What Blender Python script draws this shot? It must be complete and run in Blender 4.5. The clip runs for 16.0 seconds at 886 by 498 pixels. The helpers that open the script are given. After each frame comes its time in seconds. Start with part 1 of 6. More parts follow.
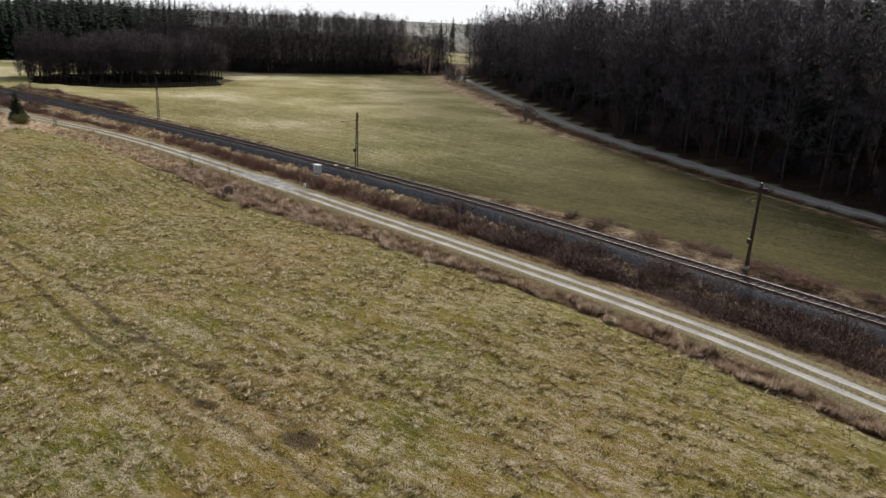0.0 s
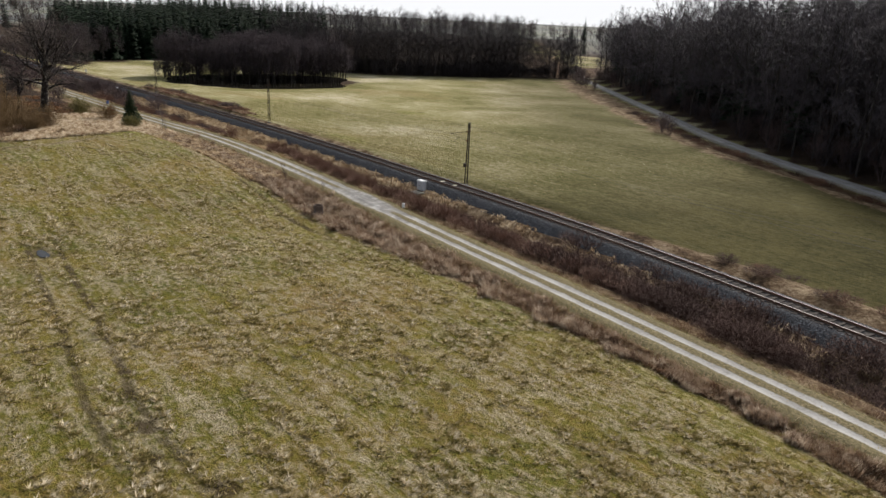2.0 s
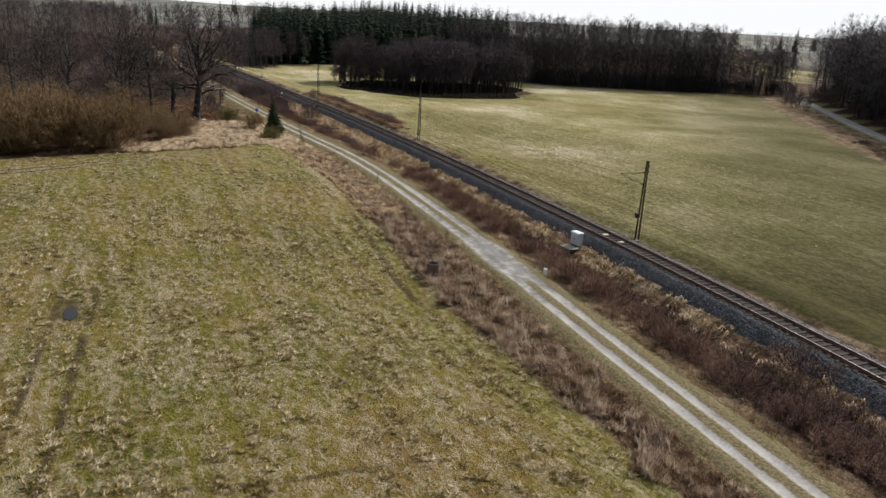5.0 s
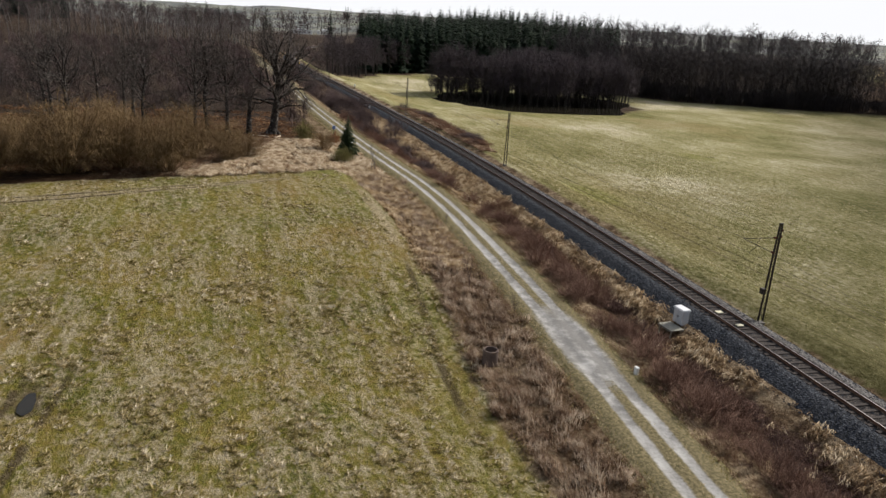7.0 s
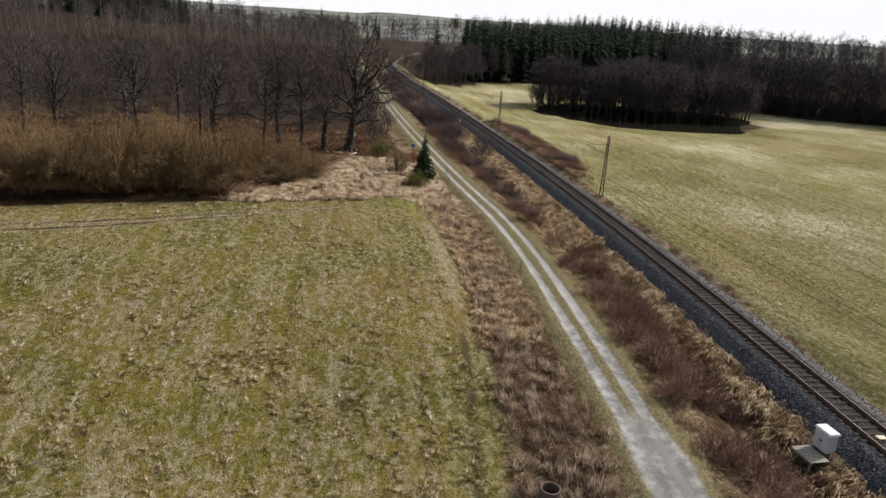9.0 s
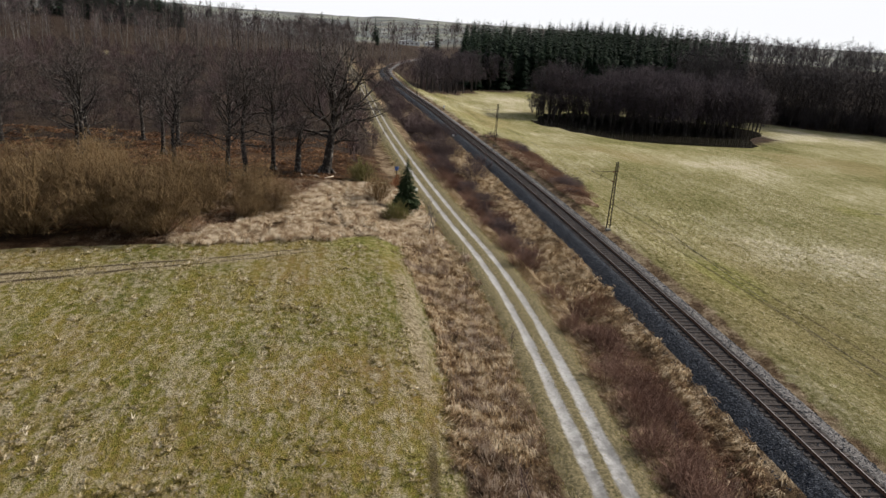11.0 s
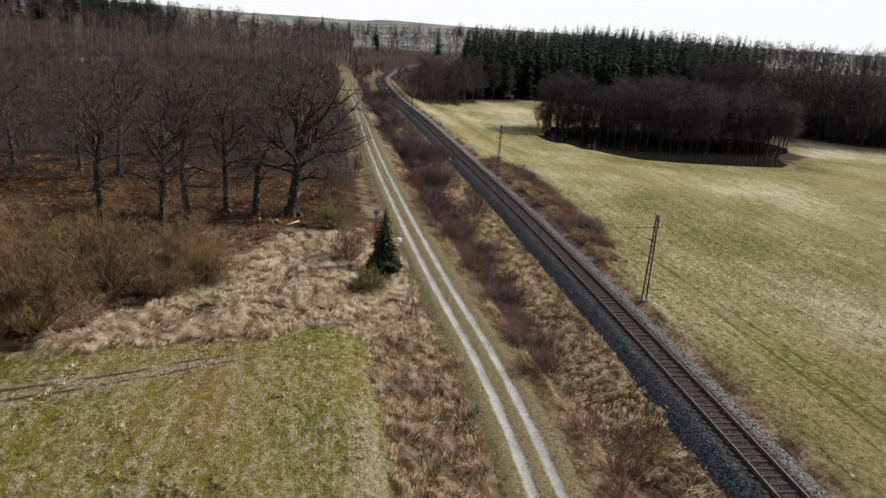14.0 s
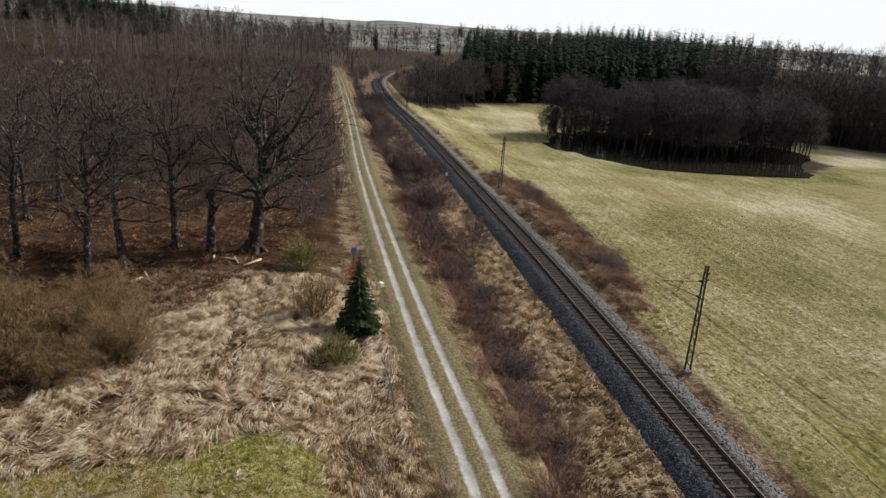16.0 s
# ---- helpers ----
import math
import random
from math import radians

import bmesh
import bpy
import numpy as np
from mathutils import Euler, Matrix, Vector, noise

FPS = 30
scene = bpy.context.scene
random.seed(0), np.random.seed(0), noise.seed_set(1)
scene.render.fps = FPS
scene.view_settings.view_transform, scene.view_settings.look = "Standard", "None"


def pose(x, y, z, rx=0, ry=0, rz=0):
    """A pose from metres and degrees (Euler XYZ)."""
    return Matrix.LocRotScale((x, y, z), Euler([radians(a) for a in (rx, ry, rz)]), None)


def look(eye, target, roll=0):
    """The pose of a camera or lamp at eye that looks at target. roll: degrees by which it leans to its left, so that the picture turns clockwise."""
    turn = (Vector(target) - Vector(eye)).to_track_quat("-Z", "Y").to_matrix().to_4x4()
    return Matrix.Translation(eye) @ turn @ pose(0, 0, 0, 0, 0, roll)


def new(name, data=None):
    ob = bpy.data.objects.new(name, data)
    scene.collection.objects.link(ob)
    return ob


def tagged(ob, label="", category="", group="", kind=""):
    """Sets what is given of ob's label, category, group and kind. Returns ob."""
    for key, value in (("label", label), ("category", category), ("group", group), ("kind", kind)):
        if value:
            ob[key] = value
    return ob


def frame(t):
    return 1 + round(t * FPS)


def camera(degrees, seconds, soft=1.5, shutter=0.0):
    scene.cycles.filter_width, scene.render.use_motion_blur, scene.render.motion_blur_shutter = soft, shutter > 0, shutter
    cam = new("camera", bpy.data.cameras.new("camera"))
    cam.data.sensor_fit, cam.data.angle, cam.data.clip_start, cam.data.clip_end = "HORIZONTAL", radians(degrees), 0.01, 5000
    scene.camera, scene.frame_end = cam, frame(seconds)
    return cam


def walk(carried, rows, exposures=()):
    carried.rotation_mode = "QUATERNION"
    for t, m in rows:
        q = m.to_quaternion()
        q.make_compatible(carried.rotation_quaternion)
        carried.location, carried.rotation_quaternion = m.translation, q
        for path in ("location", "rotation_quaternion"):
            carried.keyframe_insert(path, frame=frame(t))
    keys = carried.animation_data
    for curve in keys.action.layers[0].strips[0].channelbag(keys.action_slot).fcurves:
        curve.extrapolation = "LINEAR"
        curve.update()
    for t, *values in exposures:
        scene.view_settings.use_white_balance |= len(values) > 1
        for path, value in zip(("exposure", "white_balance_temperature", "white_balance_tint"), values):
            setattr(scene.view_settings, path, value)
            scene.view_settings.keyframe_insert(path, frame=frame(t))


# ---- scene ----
cam = camera(64.8, 16.0)
METRES, EYE, TILT, LEAN, TURN = 97.46, 19.2, -1.263, 1.836, 37.5
ROWS = [
    (0.0, 0.0, 0.0, 0.0, 1.36, -16.25, -4.67),
    (0.5, 0.0004, 0.0314, -0.0004, 3.27, -16.38, -4.7),
    (1.0, 0.0004, 0.0628, -0.0009, 5.74, -16.53, -4.8),
    (1.5, -0.0005, 0.0947, -0.0012, 8.67, -16.73, -4.82),
    (2.0, -0.0021, 0.1263, -0.0019, 11.57, -16.87, -4.85),
    (2.5, -0.0041, 0.1581, -0.003, 14.06, -16.99, -4.99),
    (3.0, -0.0073, 0.1894, -0.0027, 16.12, -17.11, -5.08),
    (3.5, -0.0119, 0.2205, -0.0023, 18.49, -17.21, -5.15),
    (4.0, -0.0166, 0.2516, -0.0025, 21.72, -17.41, -5.27),
    (6.5, -0.056, 0.4015, 0.009, 32.16, -17.79, -5.74),
    (7.0, -0.0666, 0.4305, 0.012, 34.98, -17.94, -5.85),
    (7.5, -0.0782, 0.4591, 0.0141, 37.69, -18.1, -5.94),
    (8.0, -0.0907, 0.4868, 0.0156, 40.33, -18.23, -6.01),
    (8.5, -0.1042, 0.5138, 0.0166, 42.38, -18.31, -6.06),
    (9.0, -0.119, 0.5404, 0.0171, 43.64, -18.33, -6.1),
    (11.5, -0.2054, 0.66, 0.0257, 43.8, -17.98, -6.29),
    (12.0, -0.2245, 0.6829, 0.0274, 43.84, -17.93, -6.28),
    (12.5, -0.2443, 0.7063, 0.0286, 43.88, -17.89, -6.3),
    (13.0, -0.2647, 0.7302, 0.0299, 43.93, -17.85, -6.31),
    (13.5, -0.2857, 0.7546, 0.0311, 43.97, -17.83, -6.31),
    (14.0, -0.3068, 0.7795, 0.0312, 44.02, -17.8, -6.29),
    (14.5, -0.3282, 0.8049, 0.0307, 44.06, -17.8, -6.27),
    (15.0, -0.3499, 0.8304, 0.0302, 44.09, -17.8, -6.26),
    (15.5, -0.3718, 0.8561, 0.0299, 44.1, -17.79, -6.24),
    (16.0, -0.3936, 0.8818, 0.0298, 44.12, -17.78, -6.22),
]
walk(cam, [(t, pose(0, 0, EYE, TILT, LEAN, TURN) @ pose(METRES * x, METRES * y, METRES * z, 90 + pitch, roll, yaw)) for t, x, y, z, yaw, pitch, roll in ROWS])

# ---- world, sun ----
world = bpy.data.worlds.new("sky_world")
scene.world = world
world.use_nodes = True
wn, wl = world.node_tree.nodes, world.node_tree.links
wn.clear()
SUN_AZ, SUN_EL = 18.0, 36.0          # degrees: azimuth from +y towards -x, height over the horizon
sky = wn.new("ShaderNodeTexSky")
sky.sky_type, sky.sun_disc = "NISHITA", False
sky.sun_elevation, sky.sun_rotation = radians(SUN_EL), radians(-SUN_AZ)
sky.air_density, sky.dust_density, sky.ozone_density = 1.0, 4.0, 1.0
# a bright, broken cloud cover over the whole sky
geo = wn.new("ShaderNodeTexCoord")
cl = wn.new("ShaderNodeTexNoise")
cl.inputs["Scale"].default_value, cl.inputs["Detail"].default_value = 2.2, 5.0
ramp = wn.new("ShaderNodeValToRGB")
ramp.color_ramp.elements[0].position, ramp.color_ramp.elements[1].position = 0.3, 0.7
ramp.color_ramp.elements[0].color = (0.05, 0.05, 0.05, 1)
ramp.color_ramp.elements[1].color = (0.35, 0.35, 0.35, 1)
# white haze low down, thinning to broken cloud and blue sky overhead
sep, low, cover = wn.new("ShaderNodeSeparateXYZ"), wn.new("ShaderNodeMapRange"), wn.new("ShaderNodeMath")
low.interpolation_type = "SMOOTHSTEP"
for k, v in (("From Min", 0.06), ("From Max", 0.24), ("To Min", 1.0), ("To Max", 0.0)):
    low.inputs[k].default_value = v
cover.operation = "MAXIMUM"
mixs = wn.new("ShaderNodeMix")
mixs.data_type = "RGBA"
mixs.inputs["B"].default_value = (11.4, 11.5, 11.8, 1)
bg, wo = wn.new("ShaderNodeBackground"), wn.new("ShaderNodeOutputWorld")
bg.inputs["Strength"].default_value = 0.085
wl.new(geo.outputs["Generated"], cl.inputs["Vector"])
wl.new(cl.outputs["Fac"], ramp.inputs["Fac"])
wl.new(sky.outputs["Color"], mixs.inputs["A"])
wl.new(geo.outputs["Generated"], sep.inputs["Vector"])
wl.new(sep.outputs["Z"], low.inputs["Value"])
wl.new(low.outputs["Result"], cover.inputs[0])
wl.new(ramp.outputs["Color"], cover.inputs[1])
wl.new(cover.outputs["Value"], mixs.inputs["Factor"])
wl.new(mixs.outputs["Result"], bg.inputs["Color"])
wl.new(bg.outputs["Background"], wo.inputs["Surface"])

sun = new("sun", bpy.data.lights.new("sun", "SUN"))
sun.data.energy, sun.data.angle, sun.data.color = 4.5, radians(4.0), (1.0, 0.955, 0.90)
_d = Vector((-math.sin(radians(SUN_AZ)) * math.cos(radians(SUN_EL)), math.cos(radians(SUN_AZ)) * math.cos(radians(SUN_EL)), math.sin(radians(SUN_EL))))
sun.matrix_world = look(_d * 500, (0, 0, 0))

# ---- materials ----
class Nodes:
    """A small hand for node trees."""

    def __init__(self, name, rough=0.85, spec=0.25):
        self.m = bpy.data.materials.new(name)
        self.m.use_nodes = True
        self.t = self.m.node_tree
        self.b = self.t.nodes["Principled BSDF"]
        self.b.inputs["Roughness"].default_value = rough
        self.b.inputs["Specular IOR Level"].default_value = spec

    def put(self, sock, v):
        if hasattr(v, "is_output"):
            self.t.links.new(v, sock)
        elif isinstance(v, tuple) and len(v) == 3 and sock.type == "RGBA":
            sock.default_value = (*v, 1)
        else:
            sock.default_value = v

    def where(self):
        return self.t.nodes.new("ShaderNodeNewGeometry").outputs["Position"]

    def local(self):
        return self.t.nodes.new("ShaderNodeTexCoord").outputs["Object"]

    def scaled(self, v, s, turn=0.0):
        n = self.t.nodes.new("ShaderNodeMapping")
        self.put(n.inputs["Vector"], v)
        n.inputs["Scale"].default_value = s
        n.inputs["Rotation"].default_value = (0, 0, radians(turn))
        return n.outputs["Vector"]

    def noise(self, v, scale, detail=4.0, rough=0.6, warp=0.0):
        n = self.t.nodes.new("ShaderNodeTexNoise")
        self.put(n.inputs["Vector"], v)
        n.inputs["Scale"].default_value, n.inputs["Detail"].default_value = scale, detail
        n.inputs["Roughness"].default_value, n.inputs["Distortion"].default_value = rough, warp
        return n.outputs["Fac"]

    def cells(self, v, scale, out="Color"):
        n = self.t.nodes.new("ShaderNodeTexVoronoi")
        self.put(n.inputs["Vector"], v)
        n.inputs["Scale"].default_value = scale
        return n.outputs[out]

    def math(self, op, a, b=0.0, clamp=False):
        n = self.t.nodes.new("ShaderNodeMath")
        n.operation, n.use_clamp = op, clamp
        self.put(n.inputs[0], a)
        self.put(n.inputs[1], b)
        return n.outputs[0]

    def step(self, v, lo, hi, a=0.0, b=1.0):
        n = self.t.nodes.new("ShaderNodeMapRange")
        n.interpolation_type = "SMOOTHSTEP"
        self.put(n.inputs["Value"], v)
        for k, x in (("From Min", lo), ("From Max", hi), ("To Min", a), ("To Max", b)):
            n.inputs[k].default_value = x
        return n.outputs["Result"]

    def mix(self, f, a, b, kind="MIX"):
        n = self.t.nodes.new("ShaderNodeMix")
        n.data_type, n.blend_type = "RGBA", kind
        self.put(n.inputs["Factor"], f)
        self.put(n.inputs["A"], a)
        self.put(n.inputs["B"], b)
        return n.outputs["Result"]

    def ramp(self, f, stops):
        n = self.t.nodes.new("ShaderNodeValToRGB")
        self.put(n.inputs["Fac"], f)
        e = n.color_ramp.elements
        while len(e) < len(stops):
            e.new(0.5)
        for el, (p, c) in zip(e, stops):
            el.position, el.color = p, (*c, 1)
        return n.outputs["Color"]

    def attr(self, name):
        n = self.t.nodes.new("ShaderNodeAttribute")
        n.attribute_name = name
        return n.outputs["Fac"]

    def island(self):
        return self.t.nodes.new("ShaderNodeNewGeometry").outputs["Random Per Island"]

    def object_random(self):
        return self.t.nodes.new("ShaderNodeObjectInfo").outputs["Random"]

    def bump(self, h, strength=0.5, dist=0.1):
        n = self.t.nodes.new("ShaderNodeBump")
        n.inputs["Strength"].default_value, n.inputs["Distance"].default_value = strength, dist
        self.put(n.inputs["Height"], h)
        self.t.links.new(n.outputs["Normal"], self.b.inputs["Normal"])

    def colour(self, c):
        self.put(self.b.inputs["Base Color"], c)
        return self.m


def two_tone(name, c1, c2, scale, rough=0.85, spec=0.2, bump=0.3, dist=0.02, metal=0.0, fine=6.0):
    """Colour that wanders between two tones at two scales, with relief."""
    n = Nodes(name, rough, spec)
    p = n.local()
    f = n.math("ADD", n.math("MULTIPLY", n.noise(p, scale), 0.6), n.math("MULTIPLY", n.noise(p, scale * fine), 0.4))
    n.b.inputs["Metallic"].default_value = metal
    n.bump(n.noise(p, scale * fine * 1.5), bump, dist)
    return n.colour(n.ramp(f, [(0.32, c1), (0.68, c2)]))


def blade_mat(name, stops, patch=0.25, weight=0.5):
    """Thin leaves and stems: each blade its own tone, drifting over the ground."""
    n = Nodes(name, 0.7, 0.2)
    p = n.where()
    f = n.math("ADD", n.math("MULTIPLY", n.island(), 1 - weight), n.math("MULTIPLY", n.step(n.noise(p, patch, 3), 0.3, 0.7), weight))
    c = n.ramp(f, stops)
    thin, both = n.t.nodes.new("ShaderNodeBsdfTranslucent"), n.t.nodes.new("ShaderNodeMixShader")
    n.put(thin.inputs["Color"], c)
    both.inputs[0].default_value = 0.42                          # dry blades let light through
    n.t.links.new(n.b.outputs[0], both.inputs[1])
    n.t.links.new(thin.outputs[0], both.inputs[2])
    n.t.links.new(both.outputs[0], n.t.nodes["Material Output"].inputs["Surface"])
    return n.colour(c)


def twig_mat(name, c1, c2):
    n = Nodes(name, 0.8, 0.15)
    f = n.math("ADD", n.math("MULTIPLY", n.island(), 0.5), n.math("MULTIPLY", n.object_random(), 0.5))
    return n.colour(n.mix(f, c1, c2))


def bark_mat(name, c1, c2, lichen_highlight):
    n = Nodes(name, 0.9, 0.15)
    p = n.local()
    ridges = n.noise(n.scaled(p, (6, 6, 1.2)), 2.0, 5, 0.65, 0.6)
    base = n.ramp(ridges, [(0.35, c1), (0.65, c2)])
    # pale patches: lichen, and on the oaks painted sunlight on the limbs too
    base = n.mix(n.step(n.noise(p, 2.6, 5), 0.50, 0.68), base, lichen_highlight)
    n.bump(ridges, 0.8, 0.06)
    return n.colour(base)


def ground_mat():
    n = Nodes("ground_cover", 0.95, 0.08)
    p = n.where()
    tuft = n.noise(p, 3.4, 6, 0.75)
    fine = n.noise(p, 9.0, 3, 0.7)
    rows_ = n.noise(n.scaled(p, (0.13, 1.0, 1.0), 2.0), 0.9, 4, 0.65)          # old drill rows along x
    clump = n.noise(n.scaled(p, (0.6, 1.0, 1.0), 2.0), 2.2, 3, 0.65)
    patch = n.noise(p, 0.10, 4, 0.6)
    sward = n.ramp(n.math("ADD", n.math("MULTIPLY", patch, 0.55), n.math("MULTIPLY", tuft, 0.45)), [(0.38, (0.095, 0.102, 0.020)), (0.46, (0.185, 0.170, 0.030)), (0.53, (0.265, 0.205, 0.050)), (0.62, (0.27, 0.175, 0.070))])
    straw_at = n.step(n.math("ADD", n.math("ADD", n.math("MULTIPLY", rows_, 0.30), n.math("MULTIPLY", clump, 0.45)), n.math("MULTIPLY", tuft, 0.25)), 0.44, 0.60)
    field = n.mix(n.math("MULTIPLY", straw_at, 0.85), sward, n.ramp(fine, [(0.35, (0.30, 0.235, 0.125)), (0.65, (0.66, 0.57, 0.42))]))
    hollow = n.step(n.math("ADD", n.math("MULTIPLY", n.noise(p, 1.5, 5, 0.7), 0.55), n.math("MULTIPLY", tuft, 0.45)), 0.37, 0.46, 0.8, 0.0)
    field = n.mix(hollow, field, n.ramp(fine, [(0.4, (0.050, 0.042, 0.014)), (0.6, (0.115, 0.085, 0.035))]))
    field = n.mix(n.step(n.noise(p, 0.35, 4, 0.7), 0.54, 0.72, 0, 0.4), field, n.mix(tuft, (0.09, 0.052, 0.018), (0.40, 0.27, 0.11)))
    # the meadow beyond the railway: yellow green, mown in lines along x, paler on its ridges
    lines_ = n.noise(n.scaled(p, (0.09, 1.0, 1.0), -3.0), 1.0, 5, 0.7)
    mf = n.math("ADD", n.math("ADD", n.math("MULTIPLY", lines_, 0.16), n.math("MULTIPLY", n.noise(p, 0.035, 4, 0.6), 0.34)), n.math("ADD", n.math("MULTIPLY", tuft, 0.27), n.math("MULTIPLY", clump, 0.23)))
    meadow = n.ramp(mf, [(0.41, (0.115, 0.118, 0.032)), (0.465, (0.255, 0.235, 0.085)), (0.525, (0.43, 0.38, 0.205)), (0.58, (0.68, 0.61, 0.44))])
    meadow = n.mix(n.step(n.noise(p, 0.022, 4, 0.65), 0.52, 0.66, 0, 0.5), meadow, n.ramp(tuft, [(0.40, (0.20, 0.145, 0.05)), (0.60, (0.43, 0.335, 0.15))]))
    meadow = n.mix(n.step(n.noise(p, 0.06, 5, 0.7), 0.60, 0.70, 0, 0.55), meadow, n.ramp(tuft, [(0.40, (0.085, 0.10, 0.022)), (0.60, (0.24, 0.235, 0.07))]))
    rank_ = n.ramp(n.math("ADD", n.math("MULTIPLY", tuft, 0.5), n.math("MULTIPLY", n.noise(p, 0.5, 4), 0.5)), [(0.37, (0.050, 0.030, 0.017)), (0.48, (0.165, 0.108, 0.060)), (0.60, (0.44, 0.34, 0.22))])
    litter_shade = n.ramp(n.math("ADD", n.math("MULTIPLY", tuft, 0.4), n.math("MULTIPLY", n.noise(p, 0.25, 4), 0.6)), [(0.35, (0.022, 0.013, 0.008)), (0.5, (0.078, 0.042, 0.021)), (0.64, (0.21, 0.135, 0.075))])
    # far woods and fields, paled so that distance haze is in their colour
    hazed_country = n.ramp(n.noise(p, 0.006, 5, 0.6), [(0.38, (0.13, 0.135, 0.13)), (0.50, (0.16, 0.165, 0.155)), (0.56, (0.25, 0.25, 0.21)), (0.63, (0.19, 0.21, 0.15)), (0.72, (0.32, 0.32, 0.28))])
    mud = n.mix(fine, (0.05, 0.035, 0.018), (0.11, 0.08, 0.045))
    rough_edge = n.math("ADD", n.math("MULTIPLY", n.math("SUBTRACT", n.noise(p, 0.7, 4, 0.7), 0.5), 0.9), 0.0)
    col = n.mix(n.step(n.math("ADD", n.attr("field"), rough_edge), 0.4, 0.6), meadow, field)
    col = n.mix(n.step(n.math("ADD", n.attr("lush"), rough_edge), 0.2, 0.8, 0, 0.85), col, n.ramp(n.math("ADD", n.math("MULTIPLY", tuft, 0.6), n.math("MULTIPLY", clump, 0.4)), [(0.40, (0.09, 0.10, 0.018)), (0.48, (0.225, 0.218, 0.050)), (0.55, (0.36, 0.325, 0.12)), (0.62, (0.60, 0.53, 0.31))]))
    # dark olive tone: a cloud's shadow on the meadow, painted into the colour
    col = n.mix(n.step(n.math("ADD", n.attr("olive_shade"), n.math("MULTIPLY", rough_edge, 0.5)), 0.0, 1.0), col, n.ramp(mf, [(0.38, (0.028, 0.026, 0.006)), (0.47, (0.062, 0.056, 0.015)), (0.56, (0.125, 0.108, 0.036))]))
    col = n.mix(n.step(n.math("ADD", n.attr("rank"), rough_edge), 0.35, 0.65), col, rank_)
    col = n.mix(n.step(n.math("ADD", n.attr("litter_shade"), rough_edge), 0.35, 0.65), col, litter_shade)
    col = n.mix(n.attr("distant"), col, hazed_country)
    col = n.mix(n.step(n.math("ADD", n.attr("bleached"), rough_edge), 0.3, 0.7, 0, 0.8), col, n.ramp(tuft, [(0.38, (0.19, 0.14, 0.075)), (0.62, (0.58, 0.485, 0.33))]))
    # leaf litter under the woods, darkened so the canopy's shade is in its colour
    col = n.mix(n.attr("wood_floor_shade"), col, n.ramp(tuft, [(0.4, (0.022, 0.016, 0.012)), (0.6, (0.075, 0.052, 0.036))]))
    col = n.mix(n.step(n.math("ADD", n.attr("mud"), rough_edge), 0.35, 0.75, 0, 0.9), col, mud)
    # wheel ruts: bands about a stored distance
    wob = n.math("MULTIPLY", n.math("SUBTRACT", n.noise(p, 0.9, 4, 0.7), 0.5), 0.5)
    broken = n.step(n.noise(p, 0.45, 4, 0.7), 0.33, 0.50)
    for key, half, wide, deep in (("rut_pair", 1.0, 0.34, 0.85), ("rut_head", 0.8, 0.36, 0.95), ("rut_line", 0.0, 0.28, 0.75), ("rut_edge", 0.0, 0.4, 0.8), ("rut_meadow", 1.0, 0.3, 0.6)):
        d = n.math("ABSOLUTE", n.math("SUBTRACT", n.math("ABSOLUTE", n.math("ADD", n.attr(key), wob)), half))
        col = n.mix(n.math("MULTIPLY", n.step(d, wide * 0.3, wide, deep, 0.0), n.math("MULTIPLY", n.attr(key + "_on"), broken)), col, mud)
    n.bump(n.math("ADD", n.math("ADD", tuft, n.math("MULTIPLY", clump, 0.6)), n.math("MULTIPLY", fine, 0.8)), 1.0, 0.34)
    return n.colour(col)


def gravel_mat():
    n = Nodes("track_gravel", 0.95, 0.1)
    p = n.where()
    g = n.noise(p, 6, 5, 0.7)
    lane = n.ramp(n.math("ADD", n.math("MULTIPLY", g, 0.5), n.math("MULTIPLY", n.noise(p, 0.5, 4), 0.5)), [(0.35, (0.23, 0.22, 0.205)), (0.6, (0.43, 0.42, 0.40))])
    sod = n.ramp(g, [(0.35, (0.062, 0.056, 0.025)), (0.65, (0.24, 0.195, 0.11))])
    damp = n.step(n.math("ADD", n.attr("damp"), n.math("SUBTRACT", n.noise(p, 1.2, 4), 0.5)), 0.4, 0.7, 0, 0.75)
    lane = n.mix(damp, lane, n.mix(g, (0.115, 0.108, 0.098), (0.20, 0.195, 0.188)))
    w = n.step(n.math("ADD", n.attr("worn"), n.math("MULTIPLY", n.math("SUBTRACT", n.noise(p, 4.0, 6, 0.75), 0.5), 0.7)), 0.28, 0.68)
    n.bump(g, 0.5, 0.05)
    return n.colour(n.mix(w, sod, lane))


